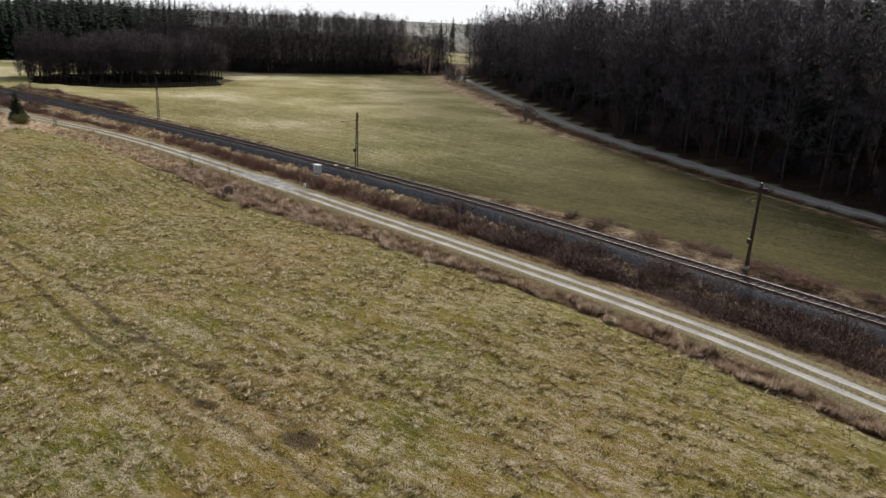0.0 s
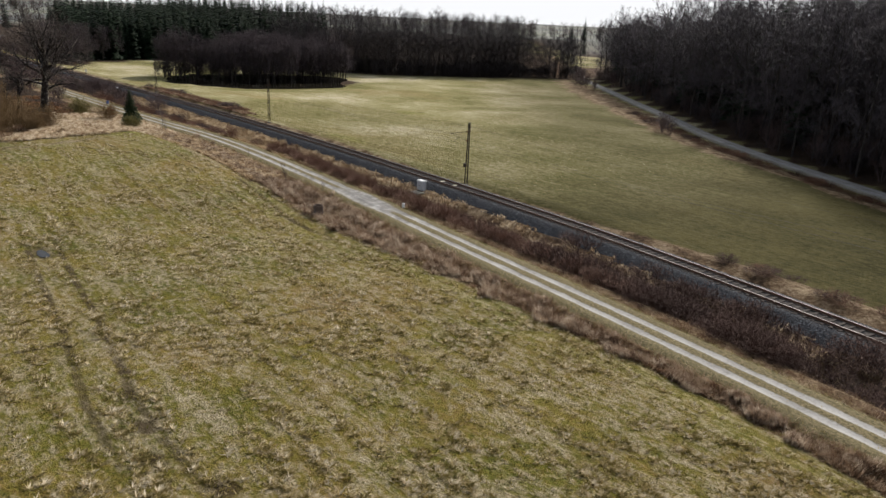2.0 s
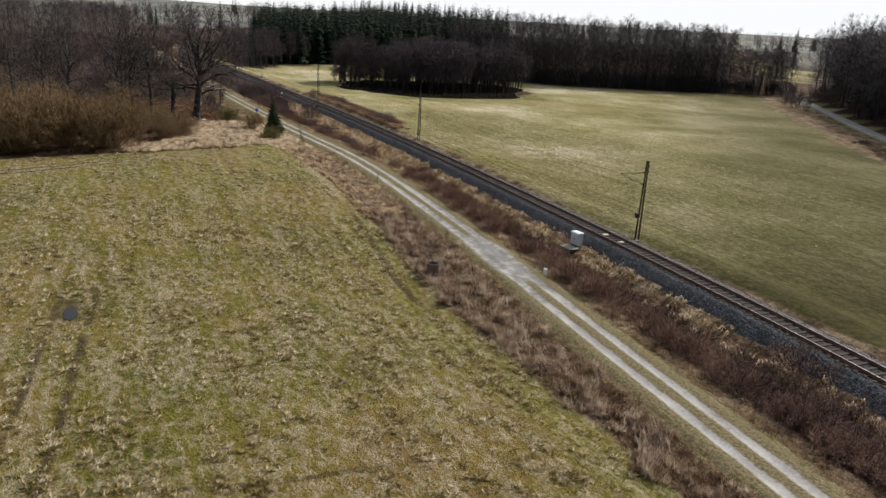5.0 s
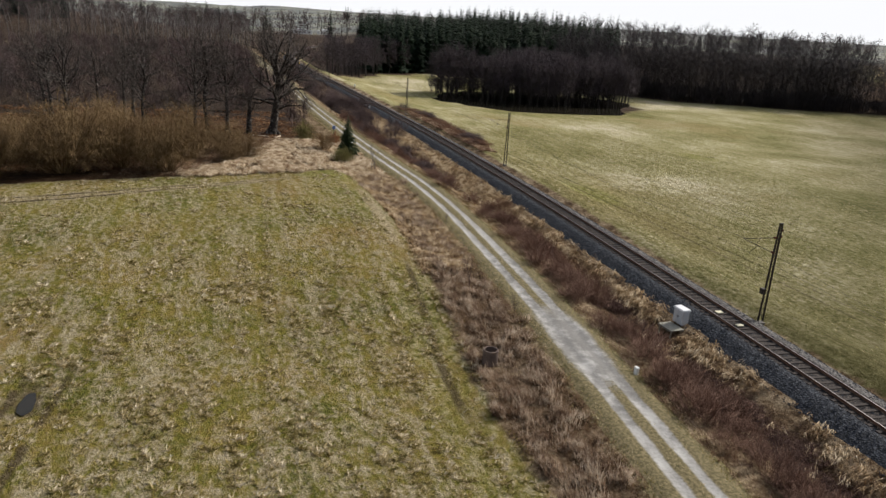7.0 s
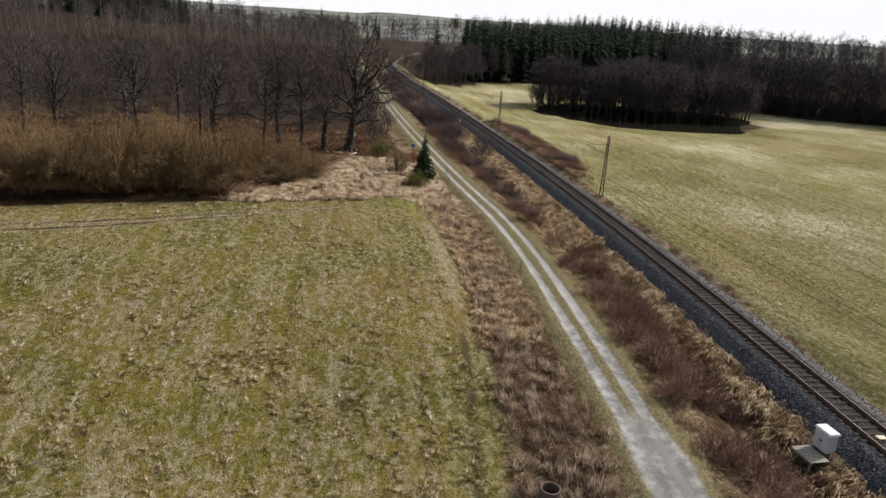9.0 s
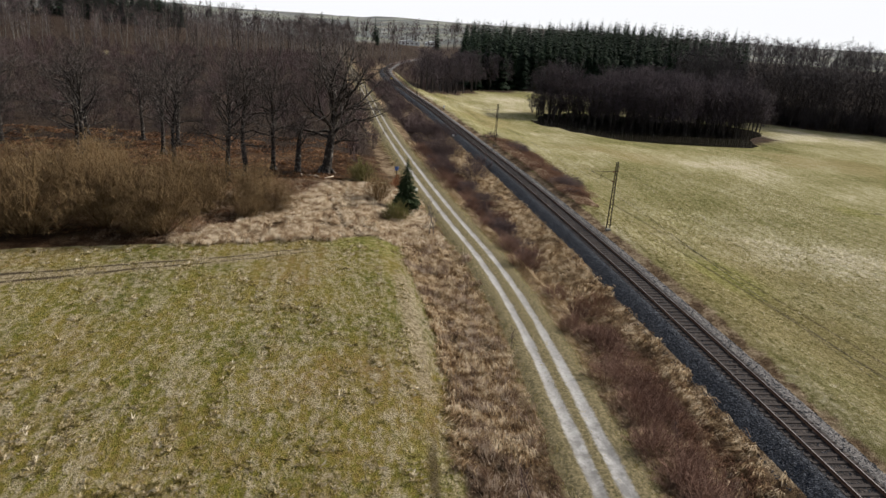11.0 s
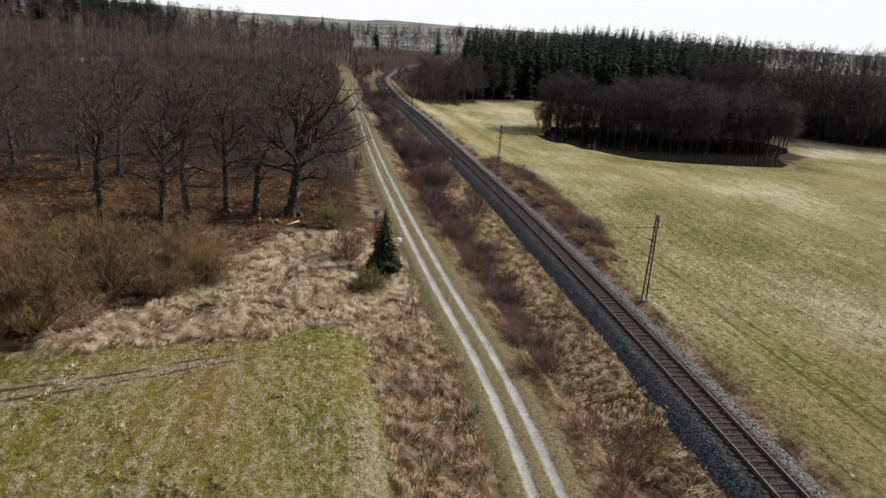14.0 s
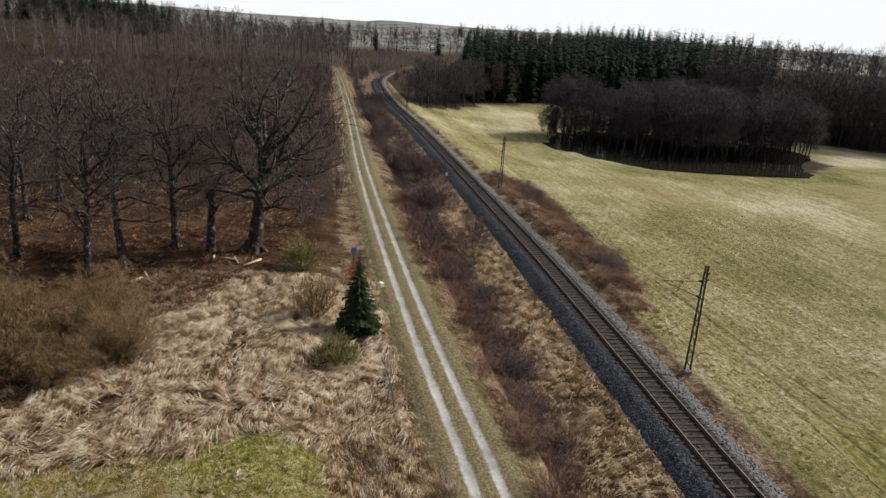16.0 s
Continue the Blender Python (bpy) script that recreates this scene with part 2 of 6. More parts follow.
def ballast_mat():
    n = Nodes("ballast_stone", 0.9, 0.2)
    p = n.where()
    v = n.cells(p, 11.0)
    g = n.t.nodes.new("ShaderNodeRGBToBW")
    n.t.links.new(v, g.inputs[0])
    side = n.attr("shaded_side")
    # blue-grey stone of the left slope, painted darker as it faces off the sun
    shaded_blue = n.ramp(g.outputs[0], [(0.2, (0.009, 0.011, 0.014)), (0.6, (0.026, 0.030, 0.039)), (0.9, (0.085, 0.092, 0.105))])
    rusty = n.ramp(g.outputs[0], [(0.2, (0.014, 0.011, 0.010)), (0.6, (0.038, 0.030, 0.026)), (0.9, (0.085, 0.070, 0.062))])
    pale = n.ramp(g.outputs[0], [(0.2, (0.05, 0.046, 0.043)), (0.6, (0.115, 0.108, 0.103)), (0.9, (0.21, 0.20, 0.195))])
    col = n.mix(n.step(side, 0.2, 0.8), rusty, shaded_blue)
    col = n.mix(n.step(n.attr("pale"), 0.3, 0.7), col, pale)
    n.bump(n.cells(p, 11.0, "Distance"), 1.0, 0.05)
    return n.colour(col)


M = {}
M["ground"] = ground_mat()
M["gravel"] = gravel_mat()
M["ballast"] = ballast_mat()
M["stone"] = twig_mat("loose_stone", (0.012, 0.014, 0.018), (0.088, 0.093, 0.105))
M["rail"] = two_tone("rusty_rail", (0.09, 0.045, 0.028), (0.16, 0.085, 0.05), 3.0, 0.7, 0.4, metal=0.3)
M["railhead"] = two_tone("worn_rail_head", (0.12, 0.105, 0.10), (0.23, 0.21, 0.20), 2.0, 0.6, 0.5, 0.05, metal=0.9)
M["sleeper"] = two_tone("tarred_sleeper", (0.022, 0.017, 0.015), (0.056, 0.044, 0.039), 3.0, 0.85, 0.2, 0.6, 0.02)
M["steel"] = two_tone("weathered_mast_steel", (0.035, 0.028, 0.024), (0.10, 0.082, 0.07), 2.5, 0.6, 0.4, metal=0.4)
M["concrete"] = two_tone("old_concrete", (0.13, 0.12, 0.105), (0.26, 0.245, 0.215), 2.0, 0.9)
M["ring"] = two_tone("stained_concrete", (0.075, 0.052, 0.042), (0.17, 0.13, 0.11), 2.5, 0.9)
M["wire"] = two_tone("copper_wire", (0.05, 0.045, 0.04), (0.10, 0.09, 0.08), 1.0, 0.5, 0.4, metal=0.6)
M["insulator"] = two_tone("brown_porcelain", (0.10, 0.04, 0.025), (0.15, 0.06, 0.035), 4.0, 0.25, 0.5, 0.05)
M["cabinet"] = two_tone("grey_painted_sheet", (0.50, 0.51, 0.52), (0.62, 0.63, 0.64), 1.5, 0.5, 0.4, 0.08)
M["roofsheet"] = two_tone("pale_sheet_roof", (0.72, 0.73, 0.74), (0.82, 0.82, 0.82), 2.0, 0.45, 0.4, 0.06)
M["plank"] = two_tone("grey_weathered_plank", (0.24, 0.23, 0.19), (0.42, 0.40, 0.33), 4.0, 0.9)
M["yellow"] = two_tone("yellow_paint", (0.75, 0.52, 0.04), (0.85, 0.62, 0.07), 3.0, 0.5)
M["white"] = two_tone("white_paint", (0.70, 0.70, 0.68), (0.82, 0.82, 0.80), 3.0, 0.5)
M["balise"] = two_tone("cream_plate", (0.62, 0.57, 0.40), (0.78, 0.73, 0.55), 3.0, 0.5)
M["blue"] = two_tone("blue_sign_paint", (0.08, 0.14, 0.40), (0.12, 0.20, 0.50), 3.0, 0.5)
M["cutwood"] = two_tone("split_wood", (0.42, 0.34, 0.24), (0.62, 0.53, 0.42), 3.0, 0.85)
M["grass"] = blade_mat("field_tussock", [(0.2, (0.10, 0.095, 0.024)), (0.42, (0.26, 0.212, 0.070)), (0.65, (0.42, 0.345, 0.16)), (0.95, (0.70, 0.61, 0.44))], 1.6, 0.7)
M["field_straw"] = blade_mat("field_straw", [(0.15, (0.14, 0.115, 0.034)), (0.42, (0.35, 0.275, 0.115)), (0.65, (0.58, 0.49, 0.31)), (0.95, (0.82, 0.74, 0.60))], 1.9, 0.75)
M["field_green"] = blade_mat("field_blade", [(0.15, (0.11, 0.105, 0.016)), (0.45, (0.23, 0.19, 0.042)), (0.75, (0.36, 0.275, 0.09)), (0.95, (0.56, 0.47, 0.27))], 0.9, 0.65)
M["meadow_grass"] = blade_mat("meadow_blade", [(0.15, (0.13, 0.12, 0.028)), (0.45, (0.27, 0.232, 0.075)), (0.75, (0.42, 0.36, 0.18)), (0.95, (0.70, 0.63, 0.46))], 1.6, 0.75)
M["straw"] = blade_mat("dry_straw", [(0.18, (0.10, 0.052, 0.022)), (0.42, (0.30, 0.20, 0.10)), (0.62, (0.52, 0.40, 0.25)), (0.9, (0.72, 0.61, 0.44))], 1.4, 0.65)
M["pale_straw"] = blade_mat("bleached_straw", [(0.15, (0.17, 0.095, 0.05)), (0.40, (0.42, 0.31, 0.19)), (0.65, (0.64, 0.53, 0.38)), (0.92, (0.84, 0.76, 0.61))], 1.3, 0.7)
M["weed"] = blade_mat("withered_weed", [(0.15, (0.095, 0.048, 0.028)), (0.45, (0.235, 0.148, 0.088)), (0.9, (0.52, 0.41, 0.30))], 1.1, 0.6)
M["pale_weed"] = blade_mat("grey_weed_stalk", [(0.15, (0.10, 0.058, 0.038)), (0.45, (0.31, 0.222, 0.155)), (0.9, (0.66, 0.56, 0.44))], 1.5, 0.7)
# pale tone set high to paint sun catching the oak limbs
M["oak_bark"] = bark_mat("furrowed_bark", (0.016, 0.014, 0.012), (0.070, 0.060, 0.052), (0.25, 0.228, 0.20))
M["grey_bark"] = bark_mat("grey_bark", (0.022, 0.019, 0.017), (0.056, 0.048, 0.044), (0.105, 0.093, 0.084))
M["pale_bark"] = bark_mat("pale_bark", (0.11, 0.097, 0.087), (0.25, 0.23, 0.208), (0.35, 0.33, 0.305))
M["twig_oak"] = twig_mat("oak_twig", (0.045, 0.035, 0.031), (0.12, 0.098, 0.084))
M["twig_dark"] = twig_mat("alder_twig", (0.031, 0.026, 0.029), (0.074, 0.061, 0.064))
# lighter beech twigs for the hillside: hazy light on its shaded side painted in
M["twig_hill"] = twig_mat("beech_twig", (0.055, 0.048, 0.055), (0.125, 0.108, 0.118))
M["twig_scrub"] = twig_mat("scrub_twig", (0.060, 0.039, 0.038), (0.132, 0.094, 0.088))
M["twig_alder"] = twig_mat("purple_alder_twig", (0.046, 0.035, 0.040), (0.108, 0.084, 0.091))
M["twig_willow"] = twig_mat("willow_twig", (0.105, 0.068, 0.031), (0.26, 0.174, 0.084))
M["twig_red"] = twig_mat("red_brown_stem", (0.032, 0.014, 0.011), (0.095, 0.048, 0.034))
M["twig_rust"] = twig_mat("rust_brown_stem", (0.095, 0.045, 0.026), (0.25, 0.138, 0.082))
M["twig_pink"] = twig_mat("pink_brown_stem", (0.100, 0.052, 0.036), (0.27, 0.162, 0.115))
M["twig_green"] = twig_mat("green_broom_stem", (0.12, 0.11, 0.035), (0.27, 0.235, 0.09))
M["needle"] = twig_mat("spruce_needle", (0.012, 0.022, 0.008), (0.036, 0.052, 0.017))
M["needle_far"] = twig_mat("pine_needle", (0.005, 0.012, 0.006), (0.018, 0.037, 0.014))
M["bracken"] = blade_mat("dead_bracken", [(0.15, (0.07, 0.032, 0.016)), (0.5, (0.20, 0.10, 0.048)), (0.9, (0.40, 0.25, 0.14))], 0.4, 0.5)
M["rust_leaf"] = twig_mat("withered_beech_leaf", (0.22, 0.08, 0.03), (0.38, 0.17, 0.07))


def water_mat():
    n = Nodes("still_water", 0.04, 0.5)
    n.b.inputs["IOR"].default_value = 1.33
    n.bump(n.noise(n.where(), 3.0, 3), 0.06, 0.05)
    return n.colour(n.mix(n.noise(n.where(), 0.3, 3), (0.012, 0.011, 0.008), (0.03, 0.026, 0.018)))


M["water"] = water_mat()

# ---- mesh helpers ----
def mesh_of(name, verts, faces, mats, smooth=False, slots=None):
    me = bpy.data.meshes.new(name)
    verts = np.asarray(verts, dtype=np.float32).reshape(-1, 3)
    if isinstance(faces, np.ndarray):
        k = faces.shape[1]
        me.vertices.add(len(verts))
        me.vertices.foreach_set("co", verts.ravel())
        me.loops.add(faces.size)
        me.loops.foreach_set("vertex_index", faces.astype(np.int32).ravel())
        me.polygons.add(len(faces))
        me.polygons.foreach_set("loop_start", np.arange(0, faces.size, k, dtype=np.int32))
        me.update(calc_edges=True)
    else:
        me.from_pydata(verts.tolist(), [], faces)
    for m in mats if isinstance(mats, (list, tuple)) else [mats]:
        me.materials.append(m)
    if slots is not None:
        me.polygons.foreach_set("material_index", np.asarray(slots, dtype=np.int32))
    me.polygons.foreach_set("use_smooth", np.full(len(me.polygons), smooth))
    me.update()
    return me


def attach(name, me, parent=None, label=""):
    ob = new(name, me)
    if parent is not None:
        ob.parent = parent
    return tagged(ob, label) if label else ob


def part(name, bm, material, parent=None, label="", smooth=False):
    me = bpy.data.meshes.new(name)
    bm.to_mesh(me)
    bm.free()
    me.materials.append(material)
    if smooth:
        me.polygons.foreach_set("use_smooth", np.full(len(me.polygons), True))
    return attach(name, me, parent, label)


def thing(name, label, category, m=None, group="", kind=""):
    ob = new(name)
    ob.empty_display_size = 0.3
    if m is not None:
        ob.matrix_basis = m
    return tagged(ob, label, category, group, kind)


def box(bm, size, m=None, bevel=0.0):
    r = bmesh.ops.create_cube(bm, size=1.0, matrix=(m or Matrix()) @ Matrix.Diagonal((*size, 1)))
    if bevel:
        es = list({e for v in r["verts"] for e in v.link_edges})
        bmesh.ops.bevel(bm, geom=es, offset=bevel, segments=1, affect="EDGES", profile=0.5)
    return bm


def rod(bm, a, b, r1, r2=None, n=8):
    a, b = Vector(a), Vector(b)
    d = b - a
    m = Matrix.Translation((a + b) / 2) @ d.to_track_quat("Z", "Y").to_matrix().to_4x4()
    bmesh.ops.create_cone(bm, cap_ends=True, segments=n, radius1=r1, radius2=r1 if r2 is None else r2, depth=d.length, matrix=m)
    return bm


def smooth_line(pts, passes=12.0):
    """A gentle curve y(x) through a few points."""
    pts = sorted(pts)
    xs = np.arange(pts[0][0], pts[-1][0] + 1, 1.0)
    ys = np.interp(xs, [p[0] for p in pts], [p[1] for p in pts])
    k = np.exp(-0.5 * (np.arange(-40, 41) / passes) ** 2)
    k /= k.sum()
    pad = np.concatenate([ys[0] + (ys[1] - ys[0]) * np.arange(-40, 0), ys, ys[-1] + (ys[-1] - ys[-2]) * np.arange(1, 41)])
    ys = np.convolve(pad, k, "valid")
    return lambda x: np.interp(x, xs, ys)


def sstep(v, a, b):
    t = np.clip((v - a) / (b - a), 0, 1)
    return t * t * (3 - 2 * t)


def wave_noise(x, y, scale, seed):
    """Smooth, cheap, repeatable unevenness in about -1..1."""
    r = np.random.RandomState(seed)
    out = 0.0
    for i in range(7):
        a, ph, f = r.uniform(0, 6.283), r.uniform(0, 6.283), r.uniform(0.6, 1.7) / scale
        out = out + np.sin((x * np.cos(a) + y * np.sin(a)) * f * 6.283 + ph)
    return out / 4.0


# ---- the plan: lines of railway, farm track, field edge, forest road ----
rail_y = smooth_line([(140, 27), (60, 43), (20, 50.8), (-3.5, 54.9), (-12, 56.6), (-30, 59.6), (-40, 61.4), (-60, 63.0), (-80, 64.0), (-100, 64.8), (-121, 65.1), (-146, 65.2), (-196, 64.2), (-235, 63.3), (-285, 60.9), (-340, 61.0), (-367, 62.4), (-418, 70.7), (-466, 83), (-520, 100)], 8.0)
track_y = smooth_line([(140, -17), (60, 18), (20, 34.5), (-1.7, 41.4), (-10.6, 44.0), (-24, 45.8), (-35, 47.1), (-51, 48.7), (-66, 50.5), (-79, 51.5), (-98, 52.65), (-110, 52.5), (-121, 51.65), (-141, 50.8), (-165, 50.0), (-190, 49.4), (-253, 49.0), (-345, 47.6), (-520, 44)], 5.0)
edge_y = smooth_line([(140, -27), (60, 10), (20, 30), (0, 37.2), (-9, 39.3), (-22, 42.0), (-41, 42.8), (-57, 42.5), (-66, 43.1), (-72, 44.1), (-82, 45.2), (-94, 45.9), (-106, 45.7), (-114, 45.1), (-119, 45.2), (-140, 46.0), (-520, 39)], 3.0)
road_x = smooth_line([(-60, 130), (60, 58), (95, 18), (111, -8), (116, -22), (126, -35), (137, -52), (146, -66), (165, -91), (188, -114), (210, -139), (287, -222), (311, -244), (420, -345), (600, -520)], 6.0)   # x as a function of y


def field_end_x(y):
    return np.interp(y, [-200, -40, 7, 20, 31, 44, 50], [-60, -94, -105.2, -108.4, -110.7, -114.2, -115.5])


RAIL_Z = 1.12                         # top of the sleepers


def rail_z(x):
    return RAIL_Z + 0.0 * np.asarray(x, float)


def track_z(x):
    return np.interp(x, [-520, -250, -185, -141, -112, -98, -60, 0, 60], [0.5, 0.7, 0.8, 1.0, 1.25, 1.2, 1.05, 1.1, 1.1])


def field_z(x, y):
    z = np.interp(x, [-400, -150, -130, -115, -100, -90, -80, -68, -58, -44, -27, 0], [1.0, 1.1, 1.5, 2.0, 2.35, 2.15, 1.65, 0.8, 0.9, 1.4, 1.8, 2.0])
    z = z - np.interp(x, [-100, -90, -68, -50, 0], [0.0, 0.008, 0.034, 0.02, 0.03]) * (np.clip(y, 0, 60) - 22)
    return z + 0.08 * wave_noise(x, y, 14, 3) + 0.035 * wave_noise(x, y, 2.6, 4)


def meadow_z(x, y):
    z = -1.7 - 1.3 * sstep(-x, 100, 175) + 1.1 * np.exp(-(((x + 185) / 30) ** 2 + ((y - 90) / 20.0) ** 2)) + 0.2 * wave_noise(x, y, 70, 5)
    z = z - 0.9 * np.exp(-(((x + 245) / 36) ** 2 + ((y - 134) / 48.0) ** 2)) + 0.04 * wave_noise(x, y, 3.0, 6)
    # ground rises behind the meadow
    z = z + 5.0 * sstep(-x, 268, 340) * sstep(y, 150, 215) + 3.0 * sstep(-x, 350, 450) + 5.0 * sstep(np.hypot(x, y), 380, 620) * sstep(y, 150, 300)
    # the wooded hill beyond the forest road
    e = (x - road_x(y)) * 0.72
    w = sstep(e, -16, -4)
    z = z * (1 - w) - w * 3.0
    return z + 21.0 * sstep(e, 4, 60) * sstep(410 - y, 0, 160) - 0.5 * np.exp(-((e + 5) / 2.5) ** 2)


def far_z(x, y):
    far = np.hypot(x + 60, y)
    left_hill = 9.0 * sstep(-x, 430, 580) * sstep(-y, 10, 140) * sstep(2400 - far, 0, 800)
    return left_hill + 30.0 * sstep(far, 1000, 3000) + 4.0 * wave_noise(x, y, 900, 8) * sstep(far, 600, 1300)


def glade(x, y):
    """Open field seen past the wood, where the forest road leaves the meadow."""
    az, d = np.degrees(np.arctan2(y - 16, -(x + 14))), np.hypot(x + 14, y - 16)
    return sstep(az, 46.6, 47.4) * sstep(54.2 - az, 0, 0.8) * sstep(d, 345, 365) * sstep(720 - d, 0, 20)


def ground_z(x, y):
    x, y = np.broadcast_arrays(np.asarray(x, float), np.asarray(y, float))
    r, t, e = rail_y(x), track_y(x), edge_y(x)
    zr, zt = rail_z(x) - 0.55, track_z(x)
    zf, zm = field_z(x, y), meadow_z(x, y)
    mid = t + np.interp(x, [-110, -92], [0.38, 0.60]) * (r - t)
    zd = np.minimum(zt - 1.5, zr - 1.2) + 0.14 * wave_noise(x, y, 5, 9)
    zv = np.minimum(0.5 * (zf + zt) - 0.1, zt - 0.25)
    knots = [(e - 3, zf), (e + 1.2, zv), (t - 3.2, zt - 0.25), (t - 2.0, zt - 0.02), (t + 2.0, zt - 0.02), (t + 3.2, zt - 0.2), (mid, zd), (r - 3.5, zr - 0.45), (r - 2.6, zr), (r + 2.8, zr + 0.10), (r + 3.5, zr + 0.40), (r + 4.4, zr + 0.48), (r + 13, np.maximum(zm, -1.2)), (r + 24, zm)]
    z = np.where(y <= knots[0][0], zf, zm)
    for (a, za), (b, zb) in zip(knots, knots[1:]):
        f = sstep(y, a, np.maximum(b, a + 0.01))
        z = np.where((y > a) & (y <= b), za + (zb - za) * f, z)
    return z + far_z(x, y)


# ---- ground: one sheet to the horizon, finer where the camera passes ----
def spaced(lo, hi, fine, far, ratio=1.16):
    v = list(np.arange(lo, hi + 0.001, fine))
    s, x = fine, hi
    while x < far[1]:
        s = min(s * ratio, 260.0)
        x += s
        v.append(x)
    s, x = fine, lo
    while x > far[0]:
        s = min(s * ratio, 260.0)
        x -= s
        v.insert(0, x)
    return np.array(v)


def build_ground():
    gx, gy = spaced(-180, 10, 0.75, (-4000, 2500), 1.09), spaced(4, 88, 0.55, (-3500, 4000), 1.08)
    X, Y = np.meshgrid(gx, gy, indexing="ij")
    Z = ground_z(X, Y)
    r, t, e, fe = rail_y(X), track_y(X), edge_y(X), field_end_x(Y)
    road = (X - road_x(Y)) * 0.72
    left = (Y < e)
    # cover
    field = sstep(e - Y, -1.5, 1.7) * sstep(X - fe, -1.2, 1.6)
    rank = sstep(Y - e, -1.6, 1.4) * sstep(r + np.interp(X, [-100, -72, -45, -25], [3.6, 2.6, 3.2, 6.5]) - Y, -1.6, 1.4)
    moss = sstep(2.9 - np.abs(Y - t), -0.3, 0.6)                       # greener verge of the track
    clearing = sstep(fe - X, -1.4, 1.2) * sstep(X + 141 + 0.25 * (45 - Y), -3, 3) * sstep(Y - 27 - 0.46 * (-112 - X), -2, 2) * sstep(e + 1 - Y, -1, 1)
    litter_shade = sstep(fe - X, -0.5, 1.0) * sstep(t - 4 - Y, -1, 2) * (1 - clearing)
    litter_shade = np.maximum(litter_shade, sstep(road, 2.5, 6) * (Y > 100))
    pond = np.hypot((X + 245) / 25.0, (Y - 134) / 35.0)
    litter_shade = np.maximum(litter_shade, sstep(1.0 - pond, 0, 0.1))
    litter_shade = np.maximum(litter_shade, sstep(-X - np.interp(Y, [66, 74, 84, 98, 130, 138, 190, 210, 241, 290, 310, 500], [284, 288, 306, 328, 346, 340, 262, 252, 238, 226, 232, 400]), 0, 8) * sstep(np.hypot(X + 60, Y) * -1 + 900, 0, 200) * (Y > 66))
    slope = sstep(road + 3.0 * wave_noise(X, Y, 25, 71), -22, -13) * sstep(-2.5 - road, 0, 2) * (Y > 66)
    pale_strip = 0.8 * np.exp(-((Y - 44.0) / 0.9) ** 2) * sstep(X, -108, -102) * sstep(-X, 80, 88)
    rank = np.maximum(np.maximum(rank * (1 - 0.45 * moss), clearing), 0.9 * slope)
    mid = t + np.interp(X, [-110, -92], [0.38, 0.60]) * (r - t)
    # shadow in the ditch hollow, painted with the dark litter tone
    litter_shade = np.maximum(litter_shade, 0.8 * np.exp(-((Y - mid) / 1.3) ** 2) * np.interp(X, [-150, -112, -104, -92, -84, -60, -20], [1, 0.9, 0.3, 0.3, 1, 1, 0.4]))
    # same dark tone in a band across the near bank
    litter_shade = np.maximum(litter_shade, 0.6 * sstep(X, -92, -78) * sstep(Y - t - 0.24 * (r - t), 0, 1.5) * sstep(t + 0.66 * (r - t) - Y, 0, 1))
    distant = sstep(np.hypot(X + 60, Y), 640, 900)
    # where the painted canopy shade lies on the wood floor
    wood_floor_shade = 0.9 * litter_shade * ((Y > 66) | (X < -160)) * (1 - distant)
    wood_floor_shade = np.maximum(wood_floor_shade, 0.9 * sstep(np.hypot(X + 60, Y), 330, 420) * (1 - distant) * ((X < -285) | (Y > 300)))
    open_land = glade(X, Y)
    back = open_land * sstep(np.hypot(X + 14, Y - 16), 430, 520)
    litter_shade, wood_floor_shade, distant = litter_shade * (1 - back), wood_floor_shade * (1 - open_land), distant * (1 - back)
    lush = np.maximum(moss * 0.55 * (Y > e), 0.9 * np.exp(-(((X + 111) / 3.5) ** 2 + ((Y - 42) / 5.0) ** 2)))
    lush = np.maximum(lush, 0.95 * np.exp(-(((X + 113) / 8.0) ** 2 + ((Y - 78) / 4.0) ** 2)))
    lush = np.maximum(lush, 0.95 * np.exp(-(((X + 147) / 6.0) ** 2 + ((Y - 121) / 4.0) ** 2)))
    lush = np.maximum(lush, (Y > r + 3) * np.interp(X, [-140, -110, -75, -35], [0.0, 0.2, 0.35, 0.4]) * (1 - sstep(Y - r, 70, 110)))
    lush = np.maximum(lush, 0.36 * field * sstep(-X, 66, 100))
    lush = np.maximum(lush, 0.45 * sstep(X, -92, -80) * sstep(Y - e + 4.5, 0, 2) * sstep(e + 0.8 - Y, 0, 1))
    mud = np.exp(-(((X + 64.9) / 2.8) ** 2 + ((Y - 20.2) / 1.5) ** 2)) * 0.7
    mud = np.maximum(mud, 0.75 * np.exp(-(((X + 147) / 1.4) ** 2 + ((Y - 123) / 2.5) ** 2)))
    # trampled muddy holes along the wheel rut
    for hx, hy, hr in ((-41.6, 18.7, 0.6), (-38.7, 18.1, 0.6), (-35.7, 17.8, 0.7), (-32.9, 17.3, 0.7), (-29.5, 18.6, 0.7), (-27.6, 18.5, 0.75), (-25.6, 18.1, 0.85), (-20.7, 17.1, 0.9), (-26.1, 16.1, 0.6), (-34.7, 31.2, 0.7)):
        mud = np.maximum(mud, 0.95 * np.exp(-(((X - hx) / (1.4 * hr)) ** 2 + ((Y - hy) / hr) ** 2)))
    # wheel ruts in the field, kept as distances to their lines
    rut_pair = Y - np.interp(X, [-70, -57, -47, -39, -35, -21, 10], [20.9, 19.5, 18.5, 17.3, 17.1, 16.7, 16.4])
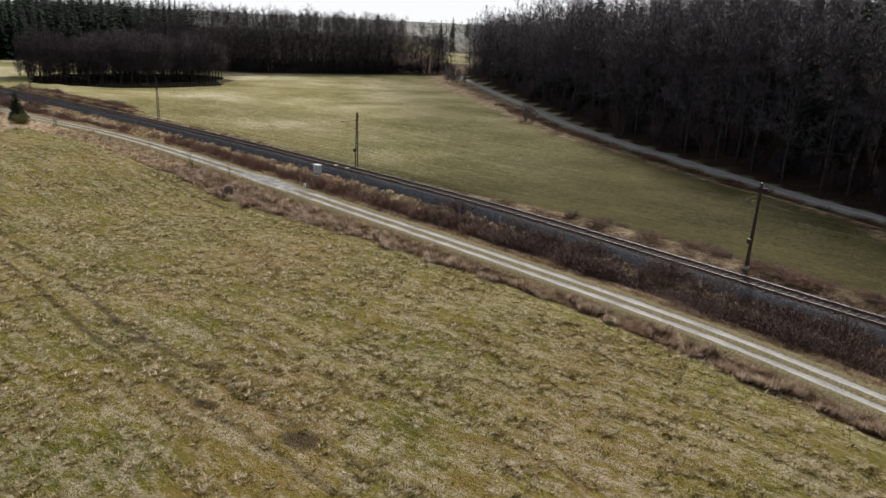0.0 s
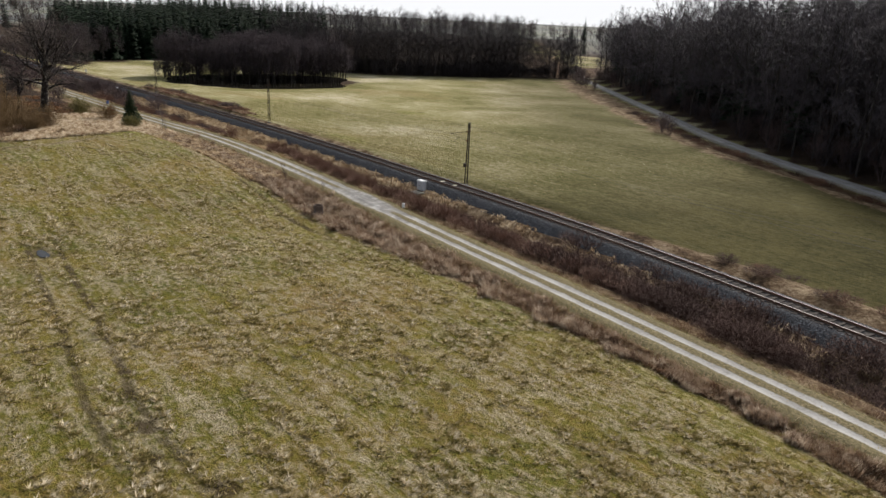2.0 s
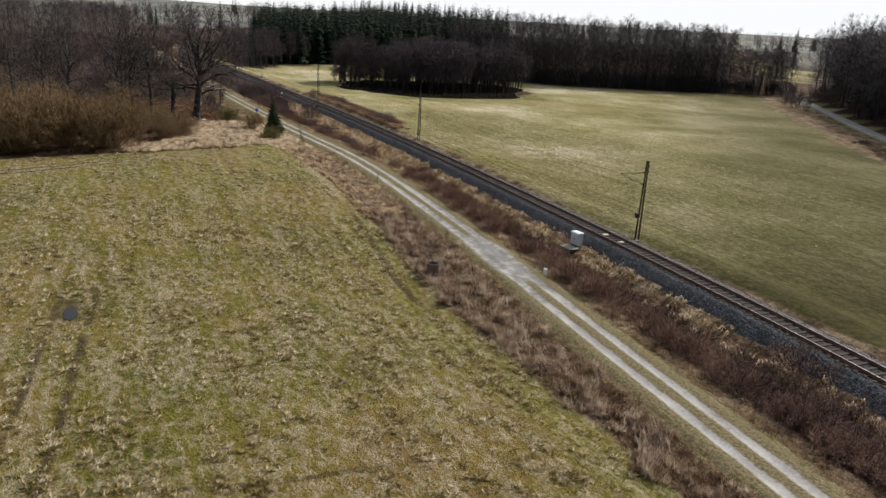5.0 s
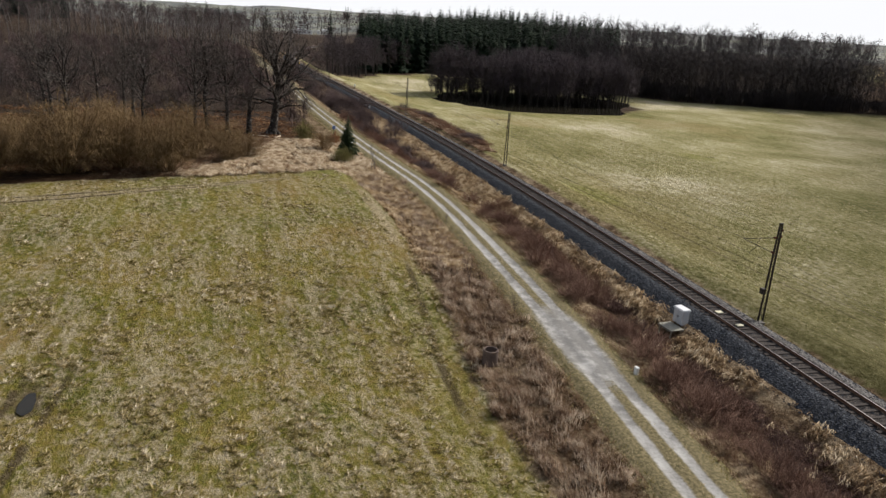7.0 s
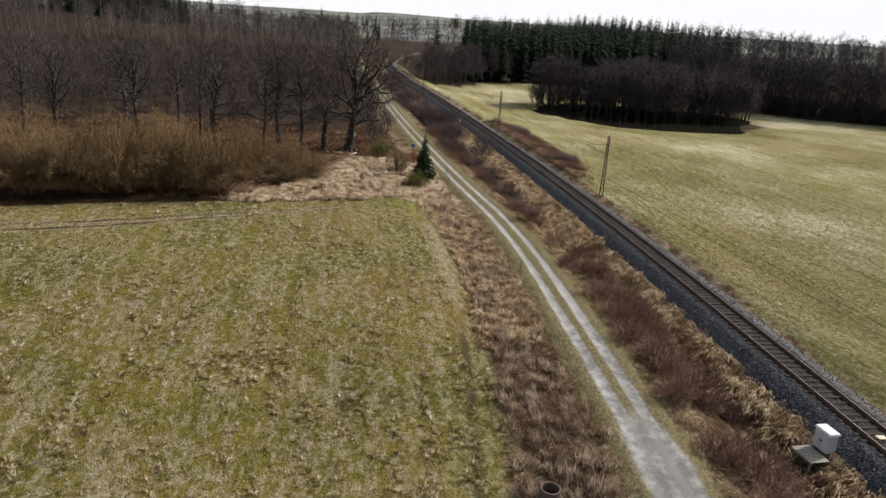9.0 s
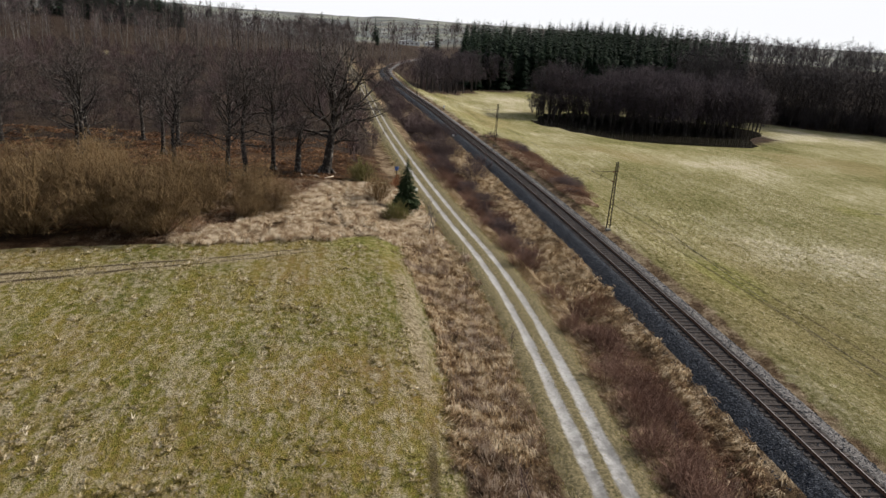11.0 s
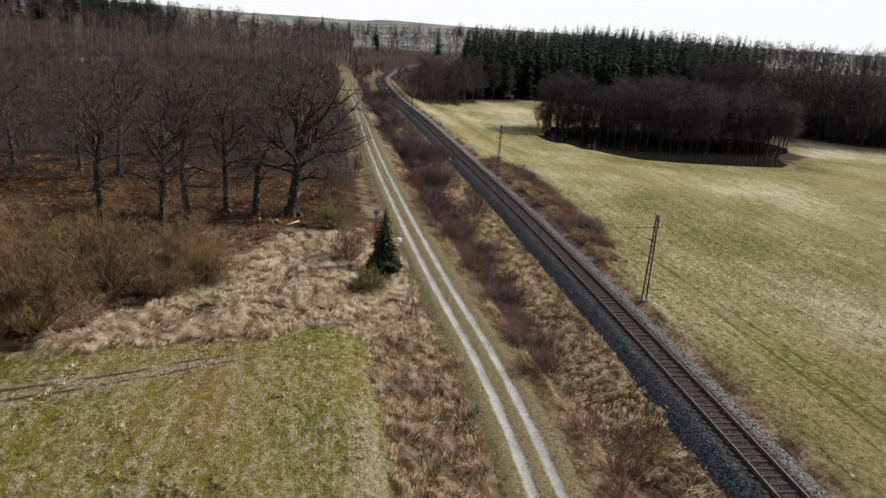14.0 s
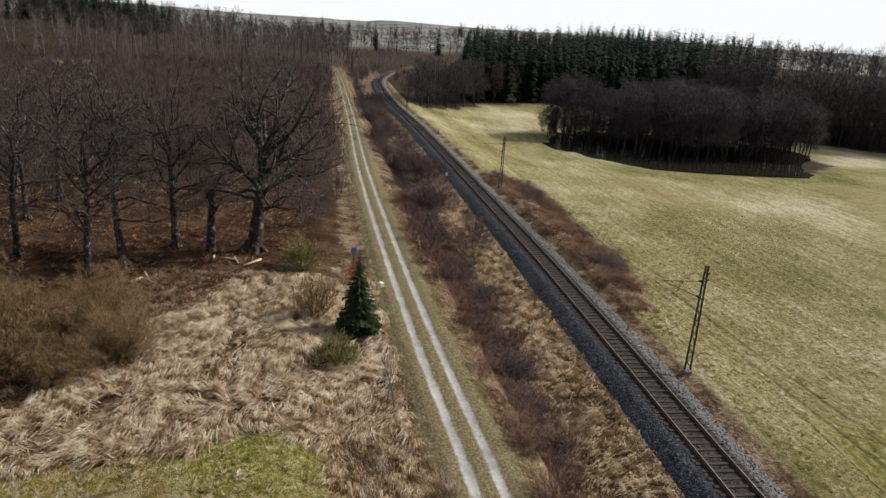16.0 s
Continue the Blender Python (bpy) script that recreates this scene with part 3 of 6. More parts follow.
    rut_head = (X - fe - np.interp(Y, [0, 20, 34, 42], [7.2, 6.6, 3.8, 2.8])) / np.interp(Y, [0, 20, 36], [1.0, 1.0, 0.6])
    rut_line = X - np.interp(Y, [10, 16.6, 21.7, 25.9, 34.9], [-47, -46.5, -45.4, -44.3, -43.2])
    rut_edge = Y - (e - 1.5)
    rut_meadow = Y - (r + 13.0 + 0.07 * (X + 120))
    rut_meadow_on = sstep(X, -172, -150) * sstep(-60 - X, 0, 20) * sstep(3 - np.abs(rut_meadow), 0, 1)
    rut_pair_on = sstep(X, -72, -66) * sstep(8 - X, 0, 6) * np.interp(X, [-50, -25], [1.0, 0.55]) * sstep(e - 2 - Y, 0, 2)
    rut_head_on = sstep(41 - Y, 0, 8) * sstep(X - fe, 0, 1) * sstep(fe + 14 - X, 0, 2) * (left > 0)
    rut_line_on = sstep(Y, 8, 12) * sstep(34 - Y, 0, 5) * sstep(4 - np.abs(X + 45), 0, 1)
    rut_edge_on = sstep(X, -84, -80) * sstep(-58 - X, 0, 4) * sstep(3 - np.abs(Y - e), 0, 1)
    # painted cloud shadow on the meadow, deeper towards +x and the road
    olive_shade = (Y > r + 2.2) * np.interp(X, [-135, -112, -98, -80, -66, -52, -36], [0.05, 0.22, 0.3, 0.42, 0.62, 0.85, 1.0]) * sstep(-2.5 - road, 0, 3)
    olive_shade = np.maximum(olive_shade, (Y > r + 2.2) * 0.62 * sstep(Y + 0.9 * X, -20, 50) * sstep(-2.5 - road, 0, 3))
    # the same tone dulls the open glade
    olive_shade = np.maximum(olive_shade, 0.5 * open_land)
    pale_bank = np.exp(-(((X + 364) / 14) ** 2 + ((Y + 50) / 9.0) ** 2))
    wood_floor_shade, litter_shade = wood_floor_shade * (1 - pale_bank), litter_shade * (1 - pale_bank)
    bleached = np.maximum(np.maximum(0.95 * pale_strip, 0.8 * pale_bank), 0.9 * np.exp(-(rut_head / 1.9) ** 2) * rut_head_on)
    Z = Z - 0.08 * sstep(mud, 0.4, 0.62) - 0.06 * sstep(np.exp(-(((X + 64.9) / 1.3) ** 2 + ((Y - 20.2) / 0.7) ** 2)), 0.3, 0.6)
    nx, ny = X.shape
    idx = np.arange(nx * ny).reshape(nx, ny)
    F = np.stack([idx[:-1, :-1], idx[1:, :-1], idx[1:, 1:], idx[:-1, 1:]], -1).reshape(-1, 4)
    me = mesh_of("ground", np.stack([X, Y, Z], -1), F, M["ground"], True)
    for key, v in (("field", field), ("rank", rank), ("litter_shade", litter_shade), ("lush", lush), ("mud", mud), ("distant", distant), ("rut_pair", rut_pair), ("rut_head", rut_head), ("rut_line", rut_line), ("rut_edge", rut_edge), ("rut_pair_on", rut_pair_on), ("rut_head_on", rut_head_on), ("rut_line_on", rut_line_on), ("rut_edge_on", rut_edge_on), ("rut_meadow", rut_meadow), ("rut_meadow_on", rut_meadow_on), ("olive_shade", olive_shade), ("wood_floor_shade", wood_floor_shade), ("bleached", bleached)):
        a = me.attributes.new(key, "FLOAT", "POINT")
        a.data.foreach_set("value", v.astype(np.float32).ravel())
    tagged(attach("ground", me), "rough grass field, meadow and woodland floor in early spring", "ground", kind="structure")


build_ground()


def ribbon(name, xs, centre, offs, zs, mat, attrs, label, category="road", parent=None):
    """A strip along a line: offsets across it, heights over the ground line, and values by offset."""
    xs = np.asarray(xs)
    c = centre(xs)
    dy = np.gradient(c, xs)
    nxv, nyv = -dy / np.hypot(1, dy), 1 / np.hypot(1, dy)
    X = xs[:, None] + nxv[:, None] * offs[None]
    Y = c[:, None] + nyv[:, None] * offs[None]
    Z = zs(X, Y, xs)
    n, k = X.shape
    idx = np.arange(n * k).reshape(n, k)
    F = np.stack([idx[:-1, :-1], idx[:-1, 1:], idx[1:, 1:], idx[1:, :-1]], -1).reshape(-1, 4)
    me = mesh_of(name, np.stack([X, Y, Z], -1), F[:, ::-1] if xs[1] > xs[0] else F, mat, True)
    for key, fn in attrs.items():
        a = me.attributes.new(key, "FLOAT", "POINT")
        a.data.foreach_set("value", fn(X, Y, offs[None] + 0 * X).astype(np.float32).ravel())
    return attach(name, me, parent)


# farm track: two worn wheel lanes with a grassy middle
offs = np.concatenate([[-2.3, -2.0], np.arange(-1.75, 1.76, 0.125), [2.0, 2.3]])
LANE_GAP = 0.68


def worn(X, Y, O):
    lane = 1.0 * np.exp(-((np.abs(O) - LANE_GAP) / np.interp(X, [-96, -84, -64, -52], [0.34, 0.44, 0.44, 0.34])) ** 2)
    bare = np.exp(-((X + 66) / 6.0) ** 2) * np.exp(-(O / 1.5) ** 4)       # the wide bare passing place
    return np.clip(np.maximum(lane, bare * 0.95) + 0.12 * wave_noise(X, Y, 4, 21), 0, 1) * np.interp(X, [-420, -300, -200, -145, -96, -80, 0], [0.45, 0.55, 0.60, 0.74, 0.84, 1.0, 1.0])


tagged(ribbon("farm_track", np.arange(40, -420, -0.6), track_y, offs,
              lambda X, Y, xs: track_z(xs)[:, None] + 0.11 - 0.06 * np.exp(-((np.abs(offs[None]) - 0.68) / 0.3) ** 2) + 0.015 * wave_noise(X, Y, 1.6, 22) - 0.18 * sstep(np.abs(offs[None]), 1.45, 2.3),
              M["gravel"], {"worn": worn, "damp": lambda X, Y, O: np.maximum(0.8 * np.exp(-(((X + 66) / 6.0) ** 2)) * np.exp(-((O - 0.4) / 0.8) ** 2), 0.58 * sstep(X, -92, -80) * sstep(-48 - X, 0, 10))}, ""),
       "pale gravel farm track with a grassy middle strip", "track", kind="structure")

# forest road on the far side of the meadow
def road_ribbon():
    ys = np.concatenate([np.arange(60, 260, 1.5), np.arange(260, 520, 4.0)])
    c = road_x(ys)
    dx = np.gradient(c, ys)
    o = np.array([-2.3, -1.9, -1.2, -0.5, 0, 0.5, 1.2, 1.9, 2.3])
    X = c[:, None] + o[None] / np.hypot(1, dx)[:, None]
    Y = ys[:, None] - o[None] * (dx / np.hypot(1, dx))[:, None]
    Z = ground_z(c, ys)[:, None] + np.interp(o, [-2.3, -1.9, 0, 1.9, 2.3], [-0.1, 0.22, 0.28, 0.22, -0.1])[None]
    n, k = X.shape
    idx = np.arange(n * k).reshape(n, k)
    F = np.stack([idx[:-1, :-1], idx[:-1, 1:], idx[1:, 1:], idx[1:, :-1]], -1).reshape(-1, 4)[:, ::-1]
    me = mesh_of("forest_road", np.stack([X, Y, Z], -1), F, M["gravel"], True)
    for key, v in (("worn", np.clip(0.85 - 0.2 * np.abs(o[None]) - 0.35 * np.exp(-(o[None] / 0.4) ** 2) + 0 * X, 0, 1)), ("damp", 0.12 + 0 * X)):
        a = me.attributes.new(key, "FLOAT", "POINT")
        a.data.foreach_set("value", v.astype(np.float32).ravel())
    tagged(attach("forest_road", me), "grey gravel road along the edge of the wood", "road", kind="structure")


road_ribbon()


# pond and field puddle
def water_sheet(name, cx, cy, rx, ry, z, label, seed, turn=0.0):
    r = np.random.RandomState(seed)
    a = np.linspace(0, 2 * np.pi, 72, endpoint=False)
    k = 1 + 0.08 * np.sin(2 * a + r.uniform(0, 6)) + 0.06 * np.sin(3 * a + r.uniform(0, 6)) + 0.04 * np.sin(7 * a + r.uniform(0, 6))
    v = [(cx + rx * k[i] * math.cos(a[i]), cy + ry * k[i] * math.sin(a[i]), z) for i in range(72)]
    tagged(attach(name, mesh_of(name, v, [list(range(72))], M["water"])), label, "water", kind="structure")


water_sheet("pond_water", -247, 134, 31, 44, -3.45, "still dark pond with bare trees standing in it", 4)
water_sheet("puddle_water", -64.9, 20.2, 1.0, 0.4, float(ground_z(-64.9, 20.2)) - 0.07, "small puddle lying in the muddy grass", 5)

# ---- railway ----
def arc_samples(step, x0, x1):
    """Places and headings along the railway at equal steps of its length."""
    xs = np.arange(x0, x1, -0.25)
    ys = rail_y(xs)
    s = np.concatenate([[0], np.cumsum(np.hypot(np.diff(xs), np.diff(ys)))])
    t = np.arange(0, s[-1], step)
    x = np.interp(t, s, xs)
    y = np.interp(t, s, ys)
    return x, y, np.arctan2(np.gradient(y), np.gradient(x))


railway = thing("railway_track", "single railway track on dark ballast with worn steel rails", "railway", kind="structure")

bo = np.array([-2.9, -2.4, -1.75, -1.45, -1.0, -0.55, 0.0, 0.55, 1.0, 1.45, 1.75, 2.5, 3.1])
bz = np.array([-0.72, -0.42, -0.06, -0.015, -0.03, -0.03, -0.03, -0.03, -0.03, -0.015, -0.06, -0.38, -0.62])
# tone by side of the bed: the left slope's shade is in its colour
ballast = ribbon("ballast_bed", np.arange(60, -500, -0.6), rail_y, bo,
                 lambda X, Y, xs: rail_z(xs)[:, None] + bz[None] + 0.025 * wave_noise(X, Y, 0.9, 31), M["ballast"],
                 {"shaded_side": lambda X, Y, O: sstep(-O, 0.95, 1.5), "pale": lambda X, Y, O: sstep(O, 0.95, 1.6)}, "", parent=railway)
ballast["label"] = "blue-grey crushed stone ballast"


def rail_mesh(side):
    x, y, h = arc_samples(1.5, 60, -495)
    prof = [(-0.06, 0.0), (0.06, 0.0), (0.06, 0.02), (0.012, 0.045), (0.012, 0.115), (0.036, 0.125), (0.036, 0.158), (0.026, 0.165), (-0.026, 0.165), (-0.036, 0.158), (-0.036, 0.125), (-0.012, 0.115), (-0.012, 0.045), (-0.06, 0.02)]
    k = len(prof)
    o = np.array([p[0] for p in prof]) + side * 0.753
    z = np.array([p[1] for p in prof])
    nx_, ny_ = np.sin(h), -np.cos(h)
    V = np.stack([x[:, None] + nx_[:, None] * o, y[:, None] + ny_[:, None] * o, (rail_z(x) + 0.015)[:, None] + z[None]], -1)
    idx = np.arange(len(x) * k).reshape(len(x), k)
    F = np.stack([idx[:-1], np.roll(idx[:-1], -1, 1), np.roll(idx[1:], -1, 1), idx[1:]], -1)
    slots = np.broadcast_to(np.array([1 if i in (6, 7, 8) else 0 for i in range(k)])[None], F.shape[:2]).ravel()
    return mesh_of("rail", V, F.reshape(-1, 4), [M["rail"], M["railhead"]], False, slots)


for side in (-1, 1):
    attach("rail", rail_mesh(side), railway, "rusty steel rail with a bright worn head")


def bevel_block(sx, sy, sz, b):
    """Eight-cornered block with a chamfered top, its base at z = 0."""
    x, y = sx / 2, sy / 2
    v = [(-x, -y, 0), (x, -y, 0), (x, y, 0), (-x, y, 0), (-x, -y, sz - b), (x, -y, sz - b), (x, y, sz - b), (-x, y, sz - b), (-x + b, -y + b, sz), (x - b, -y + b, sz), (x - b, y - b, sz), (-x + b, y - b, sz)]
    f = [(0, 3, 2, 1)] + [(i, (i + 1) % 4, (i + 1) % 4 + 4, i + 4) for i in range(4)] + [(i + 4, (i + 1) % 4 + 4, (i + 1) % 4 + 8, i + 8) for i in range(4)] + [(8, 9, 10, 11)]
    return v, f


sv, sf = bevel_block(0.24, 2.5, 0.16, 0.02)
sleeper_me = mesh_of("sleeper", sv, sf, M["sleeper"])
sx_, sy_, sh_ = arc_samples(0.63, 12, -440)
rs = np.random.RandomState(11)
far_v, far_f = [], []
for x, y, h in zip(sx_, sy_, sh_):
    j = rs.uniform(-1, 1, 3)
    m = Matrix.Translation((x, y, float(rail_z(x)) - 0.14 + 0.008 * j[0])) @ Matrix.Rotation(h + 0.012 * j[1], 4, "Z")
    if -172 < x < 8:
        ob = attach("sleeper", sleeper_me, railway)
        ob.matrix_basis = m
    else:
        o = len(far_v)
        far_v += [tuple(m @ Vector(c)) for c in sv]
        far_f += [tuple(i + o for i in f) for f in sf]
tagged(attach("distant_sleepers", mesh_of("distant_sleepers", far_v, far_f, M["sleeper"]), railway), kind="stuff")


def scatter_stones():
    """Loose ballast lying uneven on the bed."""
    r = np.random.RandomState(5)
    n = 26000
    x = r.uniform(-172, 5, n)
    o = r.uniform(-3.2, 3.1, n)
    keep = (np.abs(np.abs(o) - 0.753) > 0.1)
    x, o = x[keep], o[keep]
    n = len(x)
    z = np.interp(o, bo, bz) + rail_z(x)
    s = r.uniform(0.035, 0.085, n)
    octa = np.array([(1, 0, 0), (0, 1, 0), (-1, 0, 0), (0, -1, 0), (0, 0, 1)], float)
    a = r.uniform(0, 6.283, n)
    ca, sa = np.cos(a)[:, None], np.sin(a)[:, None]
    k = octa[None] * (s[:, None, None] * r.uniform(0.6, 1.3, (n, 5, 1)))
    V = np.stack([x[:, None] + ca * k[..., 0] - sa * k[..., 1], (rail_y(x) + o)[:, None] + sa * k[..., 0] + ca * k[..., 1], z[:, None] + k[..., 2] * 0.8 - 0.004], -1)
    f = np.array([(0, 1, 4), (1, 2, 4), (2, 3, 4), (3, 0, 4)])
    F = (np.arange(n)[:, None, None] * 5 + f[None]).reshape(-1, 3)
    tagged(attach("loose_ballast", mesh_of("loose_ballast", V, F, M["stone"]), railway), "loose grey ballast stones", kind="stuff")


scatter_stones()


# ---- catenary masts ----
MAST_H, REACH = 7.4, 2.75


def build_mast(m, tension_box, label):
    """Lattice mast: two channel legs laced together, foot, cantilever with stay, insulators. Local -y points to the track."""
    ob = thing("catenary_mast", label, "catenary mast", m, "railway masts")
    bm = bmesh.new()
    box(bm, (0.5, 0.5, 0.5), Matrix.Translation((0, 0, -0.16)), 0.03)
    part("foundation", bm, M["concrete"], ob, "small concrete footing")
    for s in (-1, 1):
        bm = bmesh.new()
        v0, v1 = Vector((0, s * 0.20, 0.12)), Vector((0, s * 0.09, MAST_H))
        tilt = (v1 - v0).to_track_quat("Z", "Y").to_matrix().to_4x4()
        mm = Matrix.Translation((v0 + v1) / 2) @ tilt
        L = (v1 - v0).length
        box(bm, (0.13, 0.014, L), mm)
        for q in (-1, 1):
            box(bm, (0.014, 0.05, L), mm @ Matrix.Translation((q * 0.058, -s * 0.025, 0)))
        part("leg", bm, M["steel"], ob)
    n = 15
    for i in range(n):
        z0, z1 = 0.3 + (MAST_H - 0.5) * i / n, 0.3 + (MAST_H - 0.5) * (i + 1) / n
        w0, w1 = np.interp(z0, [0.12, MAST_H], [0.19, 0.08]), np.interp(z1, [0.12, MAST_H], [0.19, 0.08])
        q = 1 if i % 2 else -1
        bm = bmesh.new()
        for xx in (-0.068, 0.068):
            rod(bm, (xx, -w0 * q, z0), (xx, w1 * q, z1), 0.017, n=4)
        part("lacing", bm, M["steel"], ob)
    bm = bmesh.new()
    box(bm, (0.17, 0.26, 0.03), Matrix.Translation((0, 0, MAST_H)), 0.006)
    part("cap", bm, M["steel"], ob)
    za, zb = MAST_H - 1.02, MAST_H - 2.15
    arm = part("cantilever_arm", rod(bmesh.new(), (0, -0.1, za), (0, -REACH - 0.05, za - 0.02), 0.019), M["steel"], ob)
    stay = part("cantilever_stay", rod(bmesh.new(), (0, -0.1, zb), (0, -REACH, za - 0.06), 0.016), M["steel"], ob)
    part("registration_arm", rod(bmesh.new(), (0, -1.55, za - 0.55), (0, -2.15, za - 1.0), 0.016), M["steel"], ob)
    part("strut", rod(bmesh.new(), (0, -1.45, za - 0.02), (0, -1.75, za - 0.62), 0.014), M["steel"], ob)
    for a, b in (((0, -0.12, za), (0, -0.42, za)), ((0, -0.12, zb + 0.01), (0, -0.40, zb + 0.13))):
        bm = bmesh.new()
        a, b = Vector(a), Vector(b)
        for j in range(5):
            c = a.lerp(b, (j + 0.5) / 5)
            rod(bm, c - (b - a) * 0.04, c + (b - a) * 0.04, 0.075, 0.055, 10)
        rod(bm, a, b, 0.03)
        part("insulator", bm, M["insulator"], ob, "ribbed brown insulator")
    for z in (MAST_H - 0.55, MAST_H - 1.0):
        bm = bmesh.new()
        rod(bm, (0, 0.07, z), (0, 0.22, z), 0.02)
        rod(bm, (0, 0.22, z - 0.02), (0, 0.22, z + 0.13), 0.05, 0.03, 8)
        part("line_insulator", bm, M["insulator"], ob)
    if tension_box:
        bm = bmesh.new()
        box(bm, (0.36, 0.30, 0.42), Matrix.Translation((0, -0.34, 2.45)), 0.03)
        part("switch_box", bm, M["steel"], ob, "dark grey switch box")
    return ob


MASTS = [(-14.6, 60.7, True), (-67.3, 66.0, True), (-121.5, 68.5, False), (-174.9, 67.9, False)]
feet = []
for x, y, with_box in MASTS:
    h = math.atan2(float(rail_y(x - 1) - rail_y(x + 1)), -2.0) + math.pi
    z = float(ground_z(x, y)) + 0.05
    m = Matrix.Translation((x, y, z)) @ Matrix.Rotation(h, 4, "Z")
    build_mast(m, with_box, "dark lattice steel mast with cantilever" + (" and switch box" if with_box else "") + " by the track")
    feet.append(m)
# the next mast stands on the other side of the track
x = -231.0
m = Matrix.Translation((x, float(rail_y(x)) - 3.2, float(ground_z(x, float(rail_y(x)) - 3.2)) + 0.05)) @ Matrix.Rotation(math.pi, 4, "Z")
build_mast(m, False, "dark lattice steel mast on the brushy side of the track")
feet.append(m)


def wire(name, pts, r, label):
    cu = bpy.data.curves.new(name, "CURVE")
    cu.dimensions, cu.bevel_depth, cu.bevel_resolution = "3D", r, 0
    sp = cu.splines.new("POLY")
    sp.points.add(len(pts) - 1)
    for p, q in zip(sp.points, pts):
        p.co = (*q, 1)
    cu.materials.append(M["wire"])
    tagged(new(name, cu), label, "overhead wire", "overhead wires")


def spans(local, sag):
    out = []
    ends = [m_ @ Vector(local) for m_ in [Matrix.Translation((40, 51.5, 0.6)) @ Matrix.Rotation(-0.25, 4, "Z")] + feet]
    for a, b in zip(ends, ends[1:]):
        for i in range(12):
            f = i / 12
            p = a.lerp(b, f)
            p.z -= sag * 4 * f * (1 - f)
            out.append(tuple(p))
    return out + [tuple(ends[-1])]


wire("messenger_wire", spans((0, -REACH + 0.05, MAST_H - 1.0), 0.75), 0.008, "thin dark messenger wire strung between the masts")
wire("contact_wire", spans((0, -2.15, MAST_H - 2.05), 0.05), 0.008, "thin dark contact wire over the track")
wire("feeder_wire", spans((0, 0.22, MAST_H - 0.42), 0.6), 0.005, "thin dark feeder wire along the mast tops")


# ---- lineside things ----
def relay_cabinet(x, y):
    z = float(ground_z(x, y)) - 0.28
    ob = thing("relay_cabinet", "pale grey sheet-metal relay cabinet beside the track", "cabinet", Matrix.Translation((x, y, z)) @ Matrix.Rotation(0.06, 4, "Z"))
    for sx in (-0.3, 0.3):
        for sy in (-0.2, 0.2):
            part("leg", box(bmesh.new(), (0.08, 0.08, 0.9), Matrix.Translation((sx, sy, 0.0))), M["steel"], ob)
    bm = bmesh.new()
    box(bm, (0.98, 0.56, 1.06), Matrix.Translation((0, 0, 0.83)), 0.02)
    part("body", bm, M["cabinet"], ob)
    for s in (-1, 1):
        bm = bmesh.new()
        box(bm, (0.46, 0.02, 0.96), Matrix.Translation((s * 0.238, -0.292, 0.83)), 0.006)
        d = part("door", bm, M["cabinet"], ob)
        bm = bmesh.new()
        box(bm, (0.03, 0.03, 0.16), Matrix.Translation((s * 0.06, -0.312, 0.85)), 0.006)
        part("handle", bm, M["steel"], d, "dark handle")
    bm = bmesh.new()
    r = bmesh.ops.create_cube(bm, size=1, matrix=Matrix.Translation((0, 0, 1.41)) @ Matrix.Diagonal((1.1, 0.70, 0.10, 1)))
    for v in r["verts"]:
        if v.co.z > 1.41:
            v.co.x *= 0.93
            v.co.y *= 0.88
    part("roof", bm, M["roofsheet"], ob, "pale sheet roof")
    # wooden stand in front of it
    pl = thing("wooden_platform", "weathered plank platform in front of the relay cabinet", "platform", Matrix.Translation((x + 0.3, y - 0.95, z + 0.22)) @ Matrix.Rotation(0.06, 4, "Z"))
    for i in range(9):
        bm = bmesh.new()
        box(bm, (0.15, 1.1, 0.035), Matrix.Translation((-0.66 + i * 0.165, rs.uniform(-0.02, 0.02), rs.uniform(-0.004, 0.004))), 0.005)
        part("plank", bm, M["plank"], pl)
    for sx in (-0.6, 0.6):
        for sy in (-0.5, 0.5):
            part("post", rod(bmesh.new(), (sx, sy * 0.9, -1.0), (sx, sy * 0.9, -0.02), 0.05, n=6), M["plank"], pl)
    for sy in (-0.5, 0.5):
        bm = bmesh.new()
        box(bm, (1.45, 0.07, 0.09), Matrix.Translation((0, sy, -0.064)))
        part("joist", bm, M["plank"], pl)


relay_cabinet(-68.9, 60.45)

# plates between the rails
for x in (-68.6, -66.3):
    h = math.atan2(float(rail_y(x - 1) - rail_y(x + 1)), -2.0)
    ob = thing("balise", "cream rectangular plate fixed between the rails", "balise", Matrix.Translation((x, float(rail_y(x)), RAIL_Z + 0.02)) @ Matrix.Rotation(h, 4, "Z"), "track plates")
    bm = bmesh.new()
    box(bm, (0.36, 0.5, 0.05), Matrix.Translation((0, 0, 0.05)), 0.012)
    part("plate", bm, M["balise"], ob)
    bm = bmesh.new()
    box(bm, (0.12, 0.7, 0.03), Matrix.Translation((0, 0, 0.012)))
    part("bracket", bm, M["steel"], ob)


def marker(name, x, y, h, r, mat, head, label, category):
    z = float(ground_z(x, y))
    ob = thing(name, label, category, Matrix.Translation((x, y, z)))
    part("post", rod(bmesh.new(), (0, 0, -0.1), (0, 0, h), r), M["steel"], ob)
    bm = bmesh.new()
    box(bm, head, Matrix.Translation((r, 0, h - head[2] * 0.3)), 0.01)
    part("plate", bm, mat, ob)
    return ob


